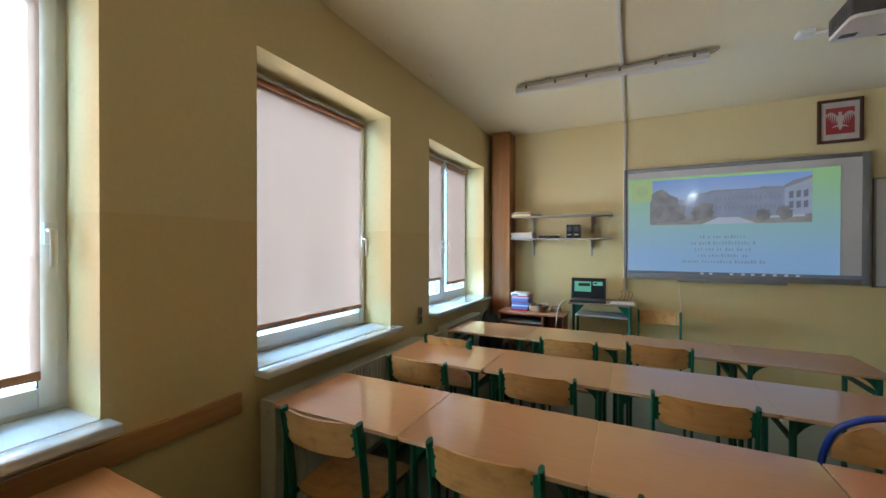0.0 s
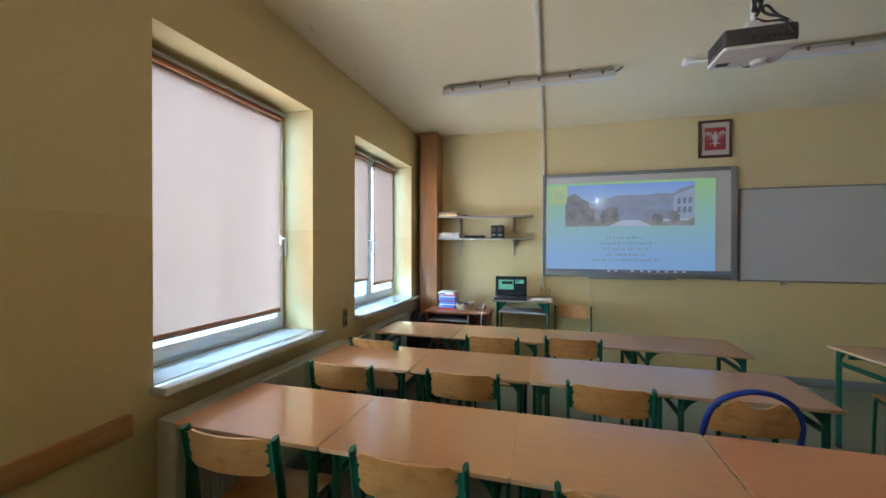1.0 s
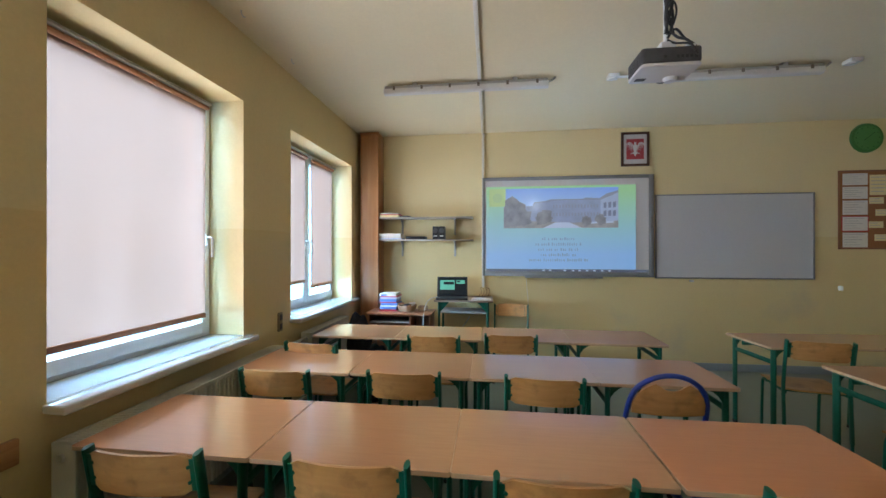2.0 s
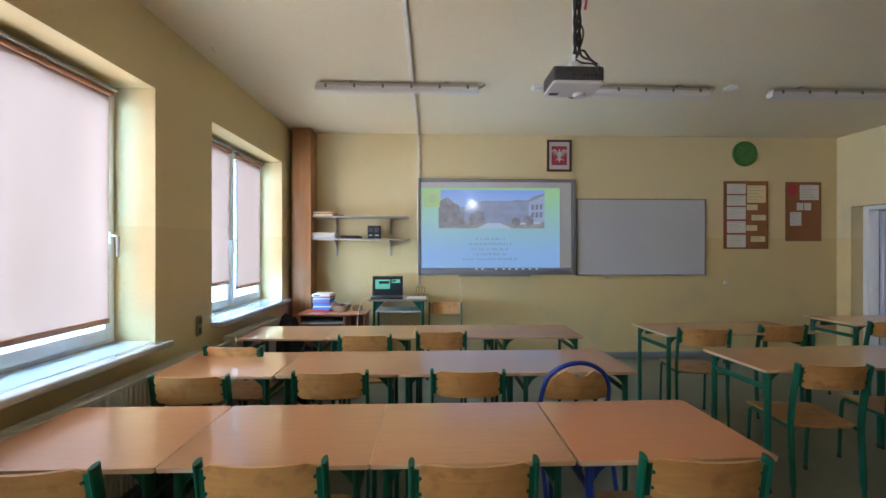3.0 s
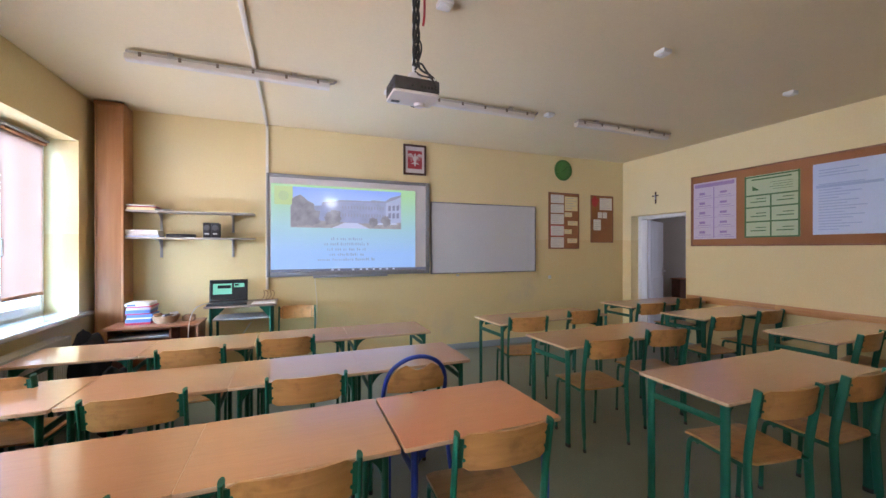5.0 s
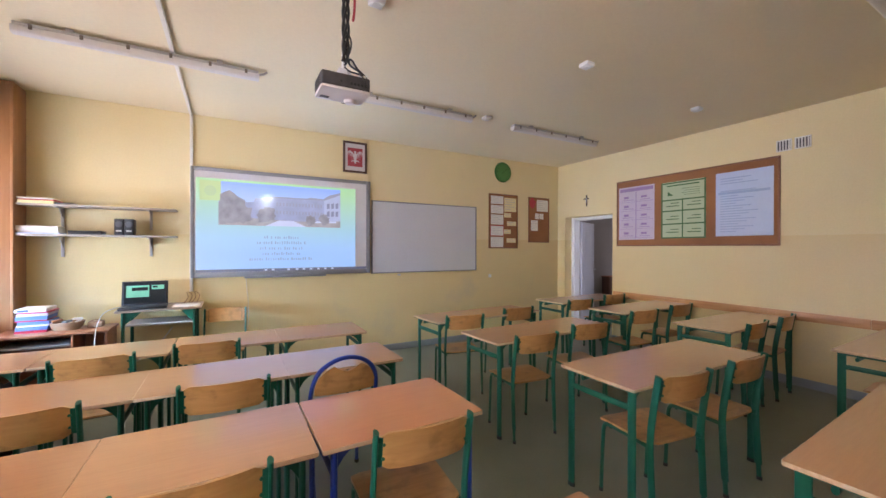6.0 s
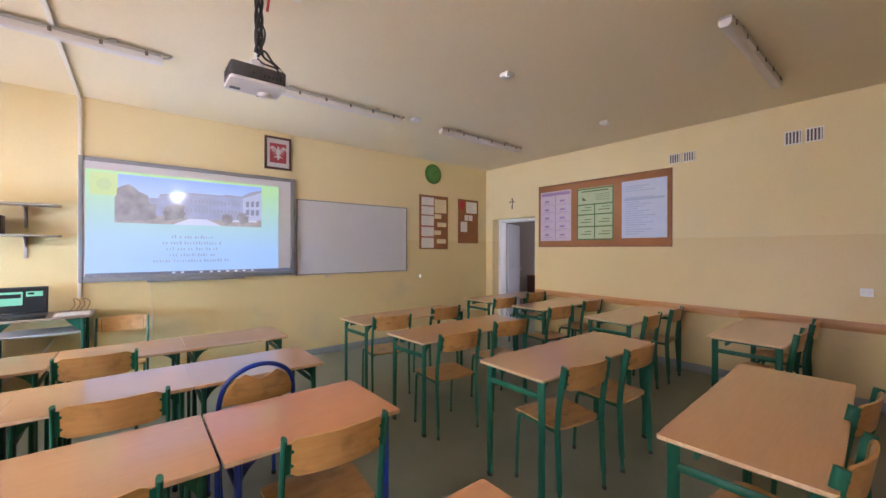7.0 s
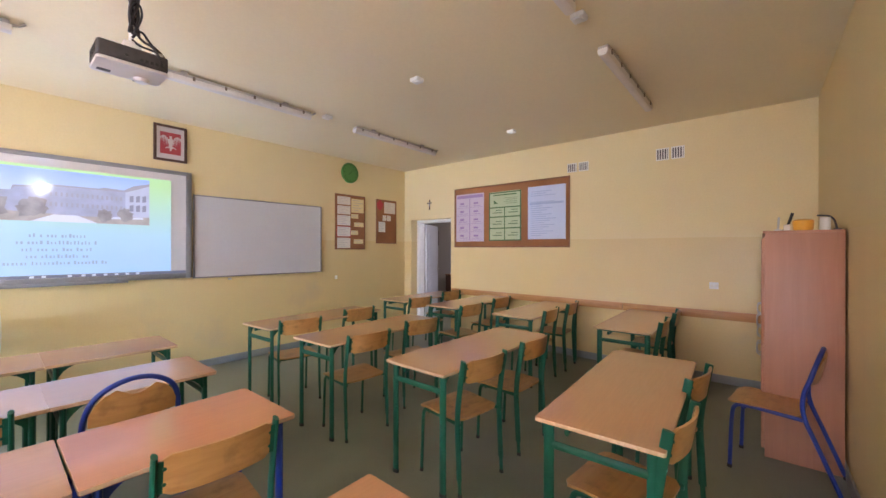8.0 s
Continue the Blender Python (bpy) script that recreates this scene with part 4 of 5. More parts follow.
# green wall clock
ck = thing("wall_clock", "round green plastic wall clock", "clock")
bm = bmesh.new()
disc(bm, (4.898, Y1 - 0.002, 2.765), (0, -1, 0), 0.172, 0.022, 40, 0.165)
part("clock_case", bm, M_CLOCK, ck)
bm = bmesh.new()
disc(bm, (4.898, Y1 - 0.0245, 2.765), (0, -1, 0), 0.138, 0.002, 40)
part("dial", bm, M_DIAL, ck)
bm = bmesh.new()
for k in range(12):
    a = k * math.pi / 6
    box(bm, (4.898 + 0.12 * math.sin(a) - 0.006, Y1 - 0.0285, 2.765 + 0.12 * math.cos(a) - 0.006), (4.898 + 0.12 * math.sin(a) + 0.006, Y1 - 0.027, 2.765 + 0.12 * math.cos(a) + 0.006))
part("hour_mark", bm, M_DKGREEN, ck)
bm = bmesh.new()
tube(bm, [(4.898, Y1 - 0.031, 2.765), (4.858, Y1 - 0.031, 2.735)], 0.004, 0.0015, 6, up=(0, 0, 1))
part("hour_hand", bm, M_DKGREEN, ck)
bm = bmesh.new()
tube(bm, [(4.898, Y1 - 0.033, 2.765), (4.965, Y1 - 0.033, 2.825)], 0.003, 0.0015, 6, up=(0, 0, 1))
part("minute_hand", bm, M_DKGREEN, ck)


def printed_sheet(parent, mat, x0, x1, z0, z1, y, lines=5, ink=None, border=None):
    """A pinned sheet with rows of unreadable print."""
    bm = bmesh.new()
    if border:
        sheet(bm, x0 - 0.012, x1 + 0.012, z0 - 0.012, z1 + 0.012, y + 0.0015, 0.0012)
        part("card", bm, border, parent)
        bm = bmesh.new()
    sheet(bm, x0, x1, z0, z1, y, 0.0012)
    s = part("paper_sheet", bm, mat, parent)
    bm = bmesh.new()
    for k in range(lines):
        z = z1 - (k + 0.8) * (z1 - z0) / (lines + 0.7)
        wide = 0.55 + 0.4 * ((k * 7 + int(x0 * 100)) % 5) / 5
        sheet(bm, x0 + 0.06 * (x1 - x0), x0 + wide * (x1 - x0), z, z + 0.18 * (z1 - z0) / lines, y - 0.0008, 0.0006)
    part("print", bm, ink or M_INK2, s)


def cork_board(name, label, x0, x1, z0, z1):
    c = thing(name, label, "notice board")
    part("cork", blocks(((x0 + 0.016, Y1 - 0.014, z0 + 0.016), (x1 - 0.016, Y1 - 0.002, z1 - 0.016))), M_CORK, c)
    part("wood_frame", blocks(((x0, Y1 - 0.02, z0), (x0 + 0.016, Y1 - 0.002, z1)), ((x1 - 0.016, Y1 - 0.02, z0), (x1, Y1 - 0.002, z1)),
                              ((x0 + 0.016, Y1 - 0.02, z0), (x1 - 0.016, Y1 - 0.002, z0 + 0.016)), ((x0 + 0.016, Y1 - 0.02, z1 - 0.016), (x1 - 0.016, Y1 - 0.002, z1)), bevel=0.003), M_CORKFR, c)
    return c


c1 = cork_board("cork_notice_board", "tall cork notice board with ten pinned papers", 4.605, 5.218, 1.472, 2.392)
yp = Y1 - 0.0165
for z0, z1, red in ((2.22, 2.355, False), (2.06, 2.20, False), (1.875, 2.04, False), (1.69, 1.85, True), (1.495, 1.665, False)):
    printed_sheet(c1, M_PAPER, 4.645, 4.905, z0, z1, yp, 5, border=M_RED if red else None)
printed_sheet(c1, M_YPAPER, 4.925, 5.185, 2.10, 2.335, yp, 5)
for x0, z0 in ((4.92, 2.0), (4.985, 1.86), (4.915, 1.72), (4.975, 1.57)):
    printed_sheet(c1, M_YPAPER, x0, x0 + (0.15 if x0 < 4.93 else 0.2), z0, z0 + 0.075, yp, 2)
c2 = cork_board("cork_notice_board", "small cork notice board with papers and a red card cut-out", 5.470, 5.962, 1.580, 2.385)
printed_sheet(c2, M_PAPER, 5.66, 5.93, 2.14, 2.345, yp, 5)
printed_sheet(c2, M_PAPER, 5.62, 5.71, 2.0, 2.10, yp, 3)
printed_sheet(c2, M_PAPER, 5.725, 5.82, 2.0, 2.10, yp, 3)
printed_sheet(c2, M_PAPER, 5.525, 5.685, 1.79, 1.975, yp, 5)
bm = bmesh.new()
ring = [(5.555 + 0.075 * (1 + 0.18 * math.sin(5 * a)) * math.cos(a), 2.28 + 0.085 * (1 + 0.18 * math.cos(4 * a)) * math.sin(a)) for a in [k * math.pi / 12 for k in range(24)]]
prism(bm, ring, "y", yp - 0.002, yp + 0.001)
part("red_cut_out", bm, M_RED, c2, "red card cut-out")

# small white fitting on the wall
bm = blocks(((4.605, Y1 - 0.03, 0.99), (4.645, Y1 - 0.001, 1.045)), bevel=0.008)
whole("wall_hook", bm, M_PVC, "small white plastic hook on the yellow wall", "hook")

# cable trunking across the ceiling and down the wall
bm = blocks(((0.452, 1.0, H - 0.02), (0.482, Y1 - 0.001, H - 0.001)), ((0.456, Y1 - 0.022, 0.98), (0.486, Y1 - 0.001, H - 0.022)), bevel=0.003)
whole("cable_trunking", bm, M_TRUNK, "cream plastic cable trunking across ceiling and wall", "trunking", kind="structure")

# bracketed wall shelves
def wall_shelf(z, label):
    s = thing("wall_shelf", label, "shelf", "wall shelves")
    part("shelf_board", blocks(((-0.855, Y1 - 0.235, z - 0.018), (0.345, Y1 - 0.012, z)), bevel=0.003), M_SHELF, s, "grey-brown laminate board")
    for x in (-0.60, 0.105):
        bm = bmesh.new()
        box(bm, (x - 0.012, Y1 - 0.012, z - 0.22), (x + 0.012, Y1 - 0.001, z - 0.019), 0.002)
        box(bm, (x - 0.012, Y1 - 0.20, z - 0.028), (x + 0.012, Y1 - 0.012, z - 0.019), 0.002)
        prism(bm, [(Y1 - 0.012, z - 0.12), (Y1 - 0.012, z - 0.03), (Y1 - 0.10, z - 0.03)], "x", x - 0.003, x + 0.003)
        part("bracket", bm, M_SHELFMETAL, s, "grey steel bracket")


wall_shelf(1.885, "upper grey shelf on steel brackets, thinly laid with papers")
wall_shelf(1.600, "lower grey shelf on steel brackets with speakers and papers")


def paper_stack(x0, x1, y0, y1, z, heights, mats, label, name="paper_stack"):
    st = thing(name, label, "papers")
    rr = random.Random(int(z * 1000))
    for h, m in zip(heights, mats):
        j = [rr.uniform(-0.012, 0.012) for _ in range(4)]
        part("sheaf", blocks(((x0 + j[0], y0 + j[1], z), (x1 + j[2], y1 + j[3] * 0.3, z + h - 0.0015)), bevel=0.003), m, st)
        z += h


paper_stack(-0.85, -0.57, 5.03, 5.22, 1.600, (0.016, 0.012, 0.05), (M_PBLUE, M_PAPER, M_PAPER), "pile of white papers and folders on the lower shelf")
paper_stack(-0.85, -0.60, 5.03, 5.22, 1.885, (0.03, 0.012, 0.014), (M_YPAPER, M_BOOKR, M_PAPER), "pile of magazines and papers on the upper shelf")
paper_stack(-0.62, -0.46, 5.04, 5.2, 1.885, (0.018,), (M_DARKGREY,), "dark flat folder on the upper shelf", "folder")
paper_stack(-0.22, 0.30, 5.05, 5.2, 1.885, (0.008, 0.006), (M_YPAPER, M_YPAPER), "long flat cream paper roll on the shelf")
bm = blocks(((-0.51, 5.04, 1.60), (-0.26, 5.20, 1.638)), bevel=0.006)
box(bm, (-0.50, 5.036, 1.61), (-0.27, 5.041, 1.628), 0.001)
whole("media_player", bm, M_BLACK, "flat black media player on the shelf", "player")
sp = thing("desk_speaker", "small black desktop speaker on the shelf", "speaker", "pair of speakers", m=pose(-0.128, 5.10, 1.60))
part("cabinet_box", blocks(((-0.038, -0.06, 0), (0.038, 0.07, 0.165)), bevel=0.006), M_BLACK, sp)
bm = bmesh.new()
disc(bm, (0, -0.0605, 0.11), (0, -1, 0), 0.031, 0.004, 24, 0.027)
part("cone", bm, M_DARKGREY, sp)
part("badge", blocks(((-0.022, -0.063, 0.035), (0.022, -0.0602, 0.05))), M_STEEL, sp, "silver strip")
copy_thing(sp, pose(-0.048, 5.10, 1.60))


# ---- corner with laptop ----
td = thing("laptop_desk", "small tall desk with green legs and grey undershelf, holding a laptop", "desk", m=pose(0.243, 4.985, 0))
bm = bmesh.new()
slab(bm, 0.70, 0.48, 0.846, 0.866, 0.01)
part("tabletop", bm, M_DESKG, td, "worn grey-brown laminate top")
for s in (-1, 1):
    for r in (-1, 1):
        bm = bmesh.new()
        tube(bm, [(s * 0.29, r * 0.2, 0.0), (s * 0.29, r * 0.2, 0.846)], 0.015, 0.024, 12)
        part("leg", bm, M_GREEN, td)
        bm = bmesh.new()
        prism(bm, [(s * 0.29, 0.71), (s * 0.24, 0.76), (s * 0.17, 0.842), (s * 0.29, 0.842)], "y", r * 0.2 - 0.006, r * 0.2 + 0.006)
        part("gusset", bm, M_GREEN, td)
part("undershelf", blocks(((-0.28, -0.16, 0.70), (0.28, 0.2, 0.718)), bevel=0.003), M_SHELFMETAL, td, "grey shelf under the top")

lt = thing("computer_table", "low red-brown laminate computer table with open shelves", "table", m=pose(-0.50, 4.80, 0))
part("tabletop", blocks(((-0.40, -0.19, 0.702), (0.385, 0.185, 0.724)), bevel=0.003), M_LOW, lt)
for x in (-0.385, 0.12, 0.35):
    part("side_panel", blocks(((x, -0.16, 0), (x + 0.018, 0.18, 0.702)), bevel=0.002), M_LOW, lt)
part("pull_out_shelf", blocks(((-0.365, -0.15, 0.60), (0.118, 0.16, 0.616)), bevel=0.002), M_SHELFMETAL, lt, "pale pull-out keyboard shelf")
part("back_panel", blocks(((-0.366, 0.165, 0.05), (0.349, 0.178, 0.70))), M_LOW, lt)
part("bottom_board", blocks(((-0.366, -0.14, 0.06), (0.119, 0.163, 0.078))), M_LOW, lt)

lap = thing("laptop", "open black laptop with a green-lit screen", "laptop", m=pose(0.10, 4.88, 0.868, 0, 0, 4))
part("base", blocks(((-0.19, -0.13, 0), (0.19, 0.11, 0.022)), bevel=0.005), M_BLACK, lap)
bm = bmesh.new()
for r in range(5):
    for k in range(12):
        box(bm, (-0.165 + 0.0275 * k, -0.06 + 0.024 * r, 0.022), (-0.143 + 0.0275 * k, -0.04 + 0.024 * r, 0.0245))
part("key", bm, M_DARKGREY, lap)
lid = part("lid", blocks(((-0.19, 0, 0), (0.19, 0.012, 0.25)), bevel=0.004), M_BLACK, lap)
lid.matrix_basis = pose(0, 0.112, 0.016, -14, 0, 0)
part("screen", blocks(((-0.172, -0.0012, 0.022), (0.172, -0.0002, 0.236))), M_LAPTOP, lid, "lit dark screen")
bm = blocks(((-0.155, -0.0026, 0.085), (0.03, -0.0014, 0.205)), ((0.05, -0.0026, 0.16), (0.155, -0.0014, 0.205)))
part("screen_picture", bm, M_LAPTOP2, lid, "green windows on the screen")
bm = blocks(((-0.11, -0.0036, 0.15), (0.02, -0.0027, 0.185)), ((0.06, -0.0036, 0.178), (0.10, -0.0027, 0.195)))
part("screen_detail", bm, M_LAPTOP, lid)

bm = blocks(((0.335, 4.80, 0.867), (0.575, 4.97, 0.873)), ((0.345, 4.81, 0.8735), (0.57, 4.965, 0.880)), bevel=0.0015)
whole("document_pile", bm, M_PAPER, "thin pile of white papers on the laptop desk", "papers")
bm = bmesh.new()
box(bm, (-0.02, 4.765, 0.867), (0.27, 4.80, 0.874), 0.002)
tube(bm, curve_pts([(0.0, 4.78, 0.872), (0.06, 4.77, 0.90), (0.10, 4.775, 0.872), (0.16, 4.765, 0.895), (0.22, 4.78, 0.872)], 3), 0.005, n=6)
whole("cable_tangle", bm, M_BLACK, "tangle of black cables before the laptop", "cable")

# wire craft figure behind the papers: two small wire frames
bm = bmesh.new()
for x in (0.46, 0.53):
    tube(bm, curve_pts([(x - 0.05, 5.12, 0.868), (x, 5.10, 0.93), (x - 0.03, 5.12, 1.0), (x + 0.04, 5.1, 0.96), (x, 5.11, 0.87)], 2), 0.003, n=6)
whole("wire_stand", bm, M_CORKFR, "thin brown wire stand beside the laptop", "stand")

# stack of printing paper
stack = thing("book_stack", "stack of blue, red and white paper packs on the low table", "books", m=pose(-0.66, 4.86, 0.7245))
z = 0.0
for k, (h, m_) in enumerate(((0.022, M_BOOKR), (0.034, M_BOOKB2), (0.014, M_PAPER), (0.030, M_BOOKB2), (0.012, M_BOOKR), (0.034, M_BOOKB2), (0.024, M_PINK), (0.012, M_BOOKR), (0.030, M_PAPER))):
    j = 0.006 * ((k * 5) % 4 - 1.5)
    part("paper_pack", blocks(((-0.10 + j, -0.12, z), (0.105 + j, 0.11, z + h - 0.001)), bevel=0.003), m_, stack)
    z += h
bm = blocks(((-0.09, -0.1215, 0.186), (-0.02, -0.1205, 0.204)))
part("label_mark", bm, M_BOOKB, stack)

bk = thing("wicker_basket", "low wicker basket filled with small odds and ends", "basket", m=pose(-0.445, 4.80, 0.7245))
bm = bmesh.new()
n = 24
rings = []
for z, r in ((0.0, 0.075), (0.03, 0.095), (0.075, 0.108), (0.075, 0.098), (0.02, 0.08)):
    rings.append([bm.verts.new((1.15 * r * math.cos(2 * math.pi * k / n), r * math.sin(2 * math.pi * k / n), z + 0.004 * math.sin(k * 2.6))) for k in range(n)])
for a, b in zip(rings, rings[1:]):
    for k in range(n):
        bm.faces.new((a[k], a[(k + 1) % n], b[(k + 1) % n], b[k]))
bm.faces.new(rings[0])
bm.faces.new(rings[-1])
part("bowl", bm, M_WICKER, bk)
rr = random.Random(2)
for k in range(5):
    x, y = rr.uniform(-0.06, 0.06), rr.uniform(-0.05, 0.05)
    bm = blocks(((-0.035, -0.02, 0), (0.035, 0.02, 0.02)), bevel=0.004)
    o = part("trinket", bm, (M_PAPER, M_WICKER, M_DARKGREY, M_PAPER, M_LOW)[k], bk)
    o.matrix_basis = pose(x, y, 0.052 + 0.008 * k, rr.uniform(-15, 15), rr.uniform(-15, 15), rr.uniform(0, 90))
bm = blocks(((-0.31, 4.80, 0.7245), (-0.20, 4.90, 0.775)), bevel=0.01)
tube(bm, curve_pts([(-0.31, 4.84, 0.77), (-0.26, 4.80, 0.80), (-0.20, 4.86, 0.775)], 2), 0.006, n=6)
whole("tape_dispenser", bm, M_WICKER, "small brown box and tape beside the basket", "box")

bm = bmesh.new()
tube(bm, curve_pts([(-0.02, 4.86, 0.885), (-0.10, 4.78, 0.905), (-0.19, 4.64, 0.86), (-0.215, 4.585, 0.60), (-0.18, 4.575, 0.30), (-0.12, 4.60, 0.006)], 4), 0.0042, n=8)
whole("power_cable", bm, M_CABLE_W, "white cable hanging from the laptop desk", "cable")
bm = bmesh.new()
tube(bm, curve_pts([(1.02, 5.235, 1.12), (1.03, 5.22, 0.95), (1.05, 5.235, 0.8), (1.04, 5.23, 0.4), (0.6, 5.225, 0.15)], 4), 0.0025, n=6)
tube(bm, curve_pts([(0.30, 5.20, 0.60), (0.20, 5.21, 0.45), (0.05, 5.2, 0.30), (-0.15, 5.2, 0.2)], 3), 0.006, n=6)
whole("wall_cable", bm, M_CABLE_W, "thin pale cables hanging down the wall", "cable")

copy_thing(chair, pose(0.81, 4.86, 0.012, 0, 0, 176)).location.z = 0.0


def slumped_bag(w, d, h, label, place):
    """A soft cloth bag standing on the floor, creased and flattened underneath."""
    bm = bmesh.new()
    bmesh.ops.create_icosphere(bm, subdivisions=4, radius=1.0)
    for v in bm.verts:
        p = v.co.copy()
        k = 1 + 0.16 * noise.noise(p * 2.3) + 0.07 * noise.noise(p * 6)
        v.co = Vector((p.x * w * k, p.y * d * k, h * p.z * k)) if p.z > -0.95 else Vector((p.x * w, p.y * d, -h))
    low = min(v.co.z for v in bm.verts)
    for v in bm.verts:
        v.co.z -= low
    whole("school_bag", bm, M_CLOTH, label, "bag", m=place)


slumped_bag(0.15, 0.20, 0.37, "black cloth bag slumped on the floor beside the radiator", pose(-0.93, 4.42, 0))
slumped_bag(0.14, 0.12, 0.27, "black cloth bag standing on the floor beneath a desk", pose(-0.54, 3.86, 0, 0, 0, 20))

# ---- window wall ----
def radiator(y0, y1):
    r = thing("radiator", "white ribbed steel panel radiator with top grille under the window", "radiator", "radiators")
    xa, xb, z0, z1 = X0 + 0.072, X0 + 0.181, 0.16, 0.744
    bm = bmesh.new()
    pitch, n = 0.033, int((y1 - y0 - 0.06) / 0.033)
    outline = [(xb - 0.012, y0 + 0.02)]
    for k in range(n):
        a = y0 + 0.03 + k * pitch
        outline += [(xb - 0.006, a + 0.004), (xb - 0.006, a + 0.012), (xb, a + 0.018), (xb, a + 0.028)]
    outline += [(xb - 0.012, y1 - 0.02), (xb - 0.02, y1 - 0.02), (xb - 0.02, y0 + 0.02)]
    prism(bm, outline, "z", z0 + 0.02, z1 - 0.02)
    part("ribbed_panel", bm, M_PVC2, r)
    part("side_cover", blocks(((xa, y0, z0), (xb - 0.004, y0 + 0.018, z1)), bevel=0.004), M_PVC2, r)
    part("side_cover", blocks(((xa, y1 - 0.018, z0), (xb - 0.004, y1, z1)), bevel=0.004), M_PVC2, r)
    bm = blocks(((xb - 0.012, y0 + 0.018, z1 - 0.018), (xb, y1 - 0.018, z1)), ((xa, y0 + 0.018, z1 - 0.018), (xa + 0.01, y1 - 0.018, z1)))
    for k in range(int((y1 - y0) / 0.016)):
        y = y0 + 0.024 + 0.016 * k
        if y < y1 - 0.03:
            box(bm, (xa + 0.01, y, z1 - 0.012), (xb - 0.012, y + 0.011, z1 - 0.002))
    part("top_grille", bm, M_PVC2, r)
    part("rear_panel", blocks(((xa, y0 + 0.02, z0 + 0.02), (xa + 0.02, y1 - 0.02, z1 - 0.025))), M_PVC2, r)
    bm = bmesh.new()
    disc(bm, ((xa + xb) / 2 - 0.006, y0, z1 - 0.055), (0, -1, 0), 0.016, 0.012, 16)
    part("plug", bm, M_STEEL, r, "round metal blanking plug")
    for y in (y0 + 0.15, y1 - 0.15):
        part("foot", blocks(((xa + 0.02, y - 0.015, 0), (xb - 0.03, y + 0.015, z0 + 0.03)), bevel=0.003), M_PVC2, r)


radiator(1.505, 2.98)
radiator(3.42, 4.30)
bm = bmesh.new()
tube(bm, [(X0 + 0.12, 2.97, 0.70), (X0 + 0.12, 3.43, 0.70)], 0.011, n=10)
tube(bm, [(X0 + 0.12, 2.97, 0.20), (X0 + 0.12, 3.43, 0.20)], 0.011, n=10)
whole("heating_pipe", bm, M_PVC2, "white heating pipes joining the radiators", "pipe", kind="structure")
so = thing("wall_socket", "old brown double switch plate on the window wall", "socket")
part("plate", blocks(((X0 + 0.001, 3.165, 0.80), (X0 + 0.016, 3.225, 0.955)), bevel=0.006), M_OLDPLATE, so)
for z in (0.84, 0.915):
    part("rocker", blocks(((X0 + 0.0165, 3.178, z - 0.025), (X0 + 0.023, 3.212, z + 0.025)), bevel=0.003), M_DARKGREY, so)
for y in (2.50, 3.12):
    bm = bmesh.new()
    tube(bm, curve_pts([(-1.01, y, H), (-1.01, y, H - 0.02), (-1.01, y + 0.02, H - 0.03), (-1.01, y + 0.04, H - 0.02)], 2), 0.004, n=6)
    whole("ceiling_hook", bm, M_STEEL, "small bent metal hook in the ceiling", "hook", "ceiling hooks")

# ---- ceiling ----
def strip_light(label):
    """A twin-clip sealed strip light 1.46 m long along x. Origin on the ceiling above its middle."""
    s = thing("strip_light", label, "ceiling light", "ceiling strip lights")
    part("back_tray", blocks(((-0.73, -0.038, -0.046), (0.73, 0.038, -0.022)), bevel=0.008), M_TRAY, s, "grey plastic tray")
    bm = bmesh.new()
    prof = [(-0.035, -0.047), (-0.036, -0.072), (-0.030, -0.088), (-0.016, -0.096), (0.016, -0.096), (0.030, -0.088), (0.036, -0.072), (0.035, -0.047)]
    prism(bm, prof, "x", -0.738, 0.738)
    part("diffuser", bm, M_TUBE, s, "unlit frosted cover")
    for k in range(6):
        x = -0.64 + 0.256 * k
        for y in (-1, 1):
            part("clip", blocks(((x - 0.010, y * 0.042, -0.064), (x + 0.010, y * 0.034, -0.030)), bevel=0.002), M_BROWNCLIP, s)
    for x in (-0.45, 0.45):
        part("mount", blocks(((x - 0.02, -0.03, -0.022), (x + 0.02, 0.03, 0.0))), M_TRAY, s)
    bm = bmesh.new()
    tube(bm, [(0.73, 0, -0.045), (0.775, 0, -0.03), (0.80, 0, -0.008)], 0.009, n=8)
    part("cable_gland", bm, M_TRAY, s)
    return s


light = strip_light("unlit sealed strip light with clipped frosted cover, on the ceiling")
light.matrix_basis = pose(0.328, 3.69, H)
for x, y in ((2.49, 3.69), (4.56, 3.69), (4.56, 0.785), (2.47, 0.785)):
    copy_thing(light, pose(x, y, H))

bm = blocks(((-0.045, -0.045, -0.035), (0.045, 0.045, 0)), bevel=0.008)
disc(bm, (0, 0, -0.035), (0, 0, -1), 0.03, 0.006, 20)
jb = whole("junction_box", bm, M_PVC, "small square white junction box on the ceiling", "junction box", "ceiling boxes", m=pose(3.43, 3.67, H))
for x, y in ((1.62, 3.72), (1.63, 2.31), (3.395, 2.235), (5.225, 2.33), (3.395, 0.80)):
    copy_thing(jb, pose(x, y, H))

bm = bmesh.new()
tube(bm, [(1.665, 3.715, H - 0.024), (1.72, 3.705, H - 0.03), (1.765, 3.695, H - 0.034)], 0.011, n=10)
whole("conduit", bm, M_PVC, "short white conduit from junction box to strip light", "conduit")

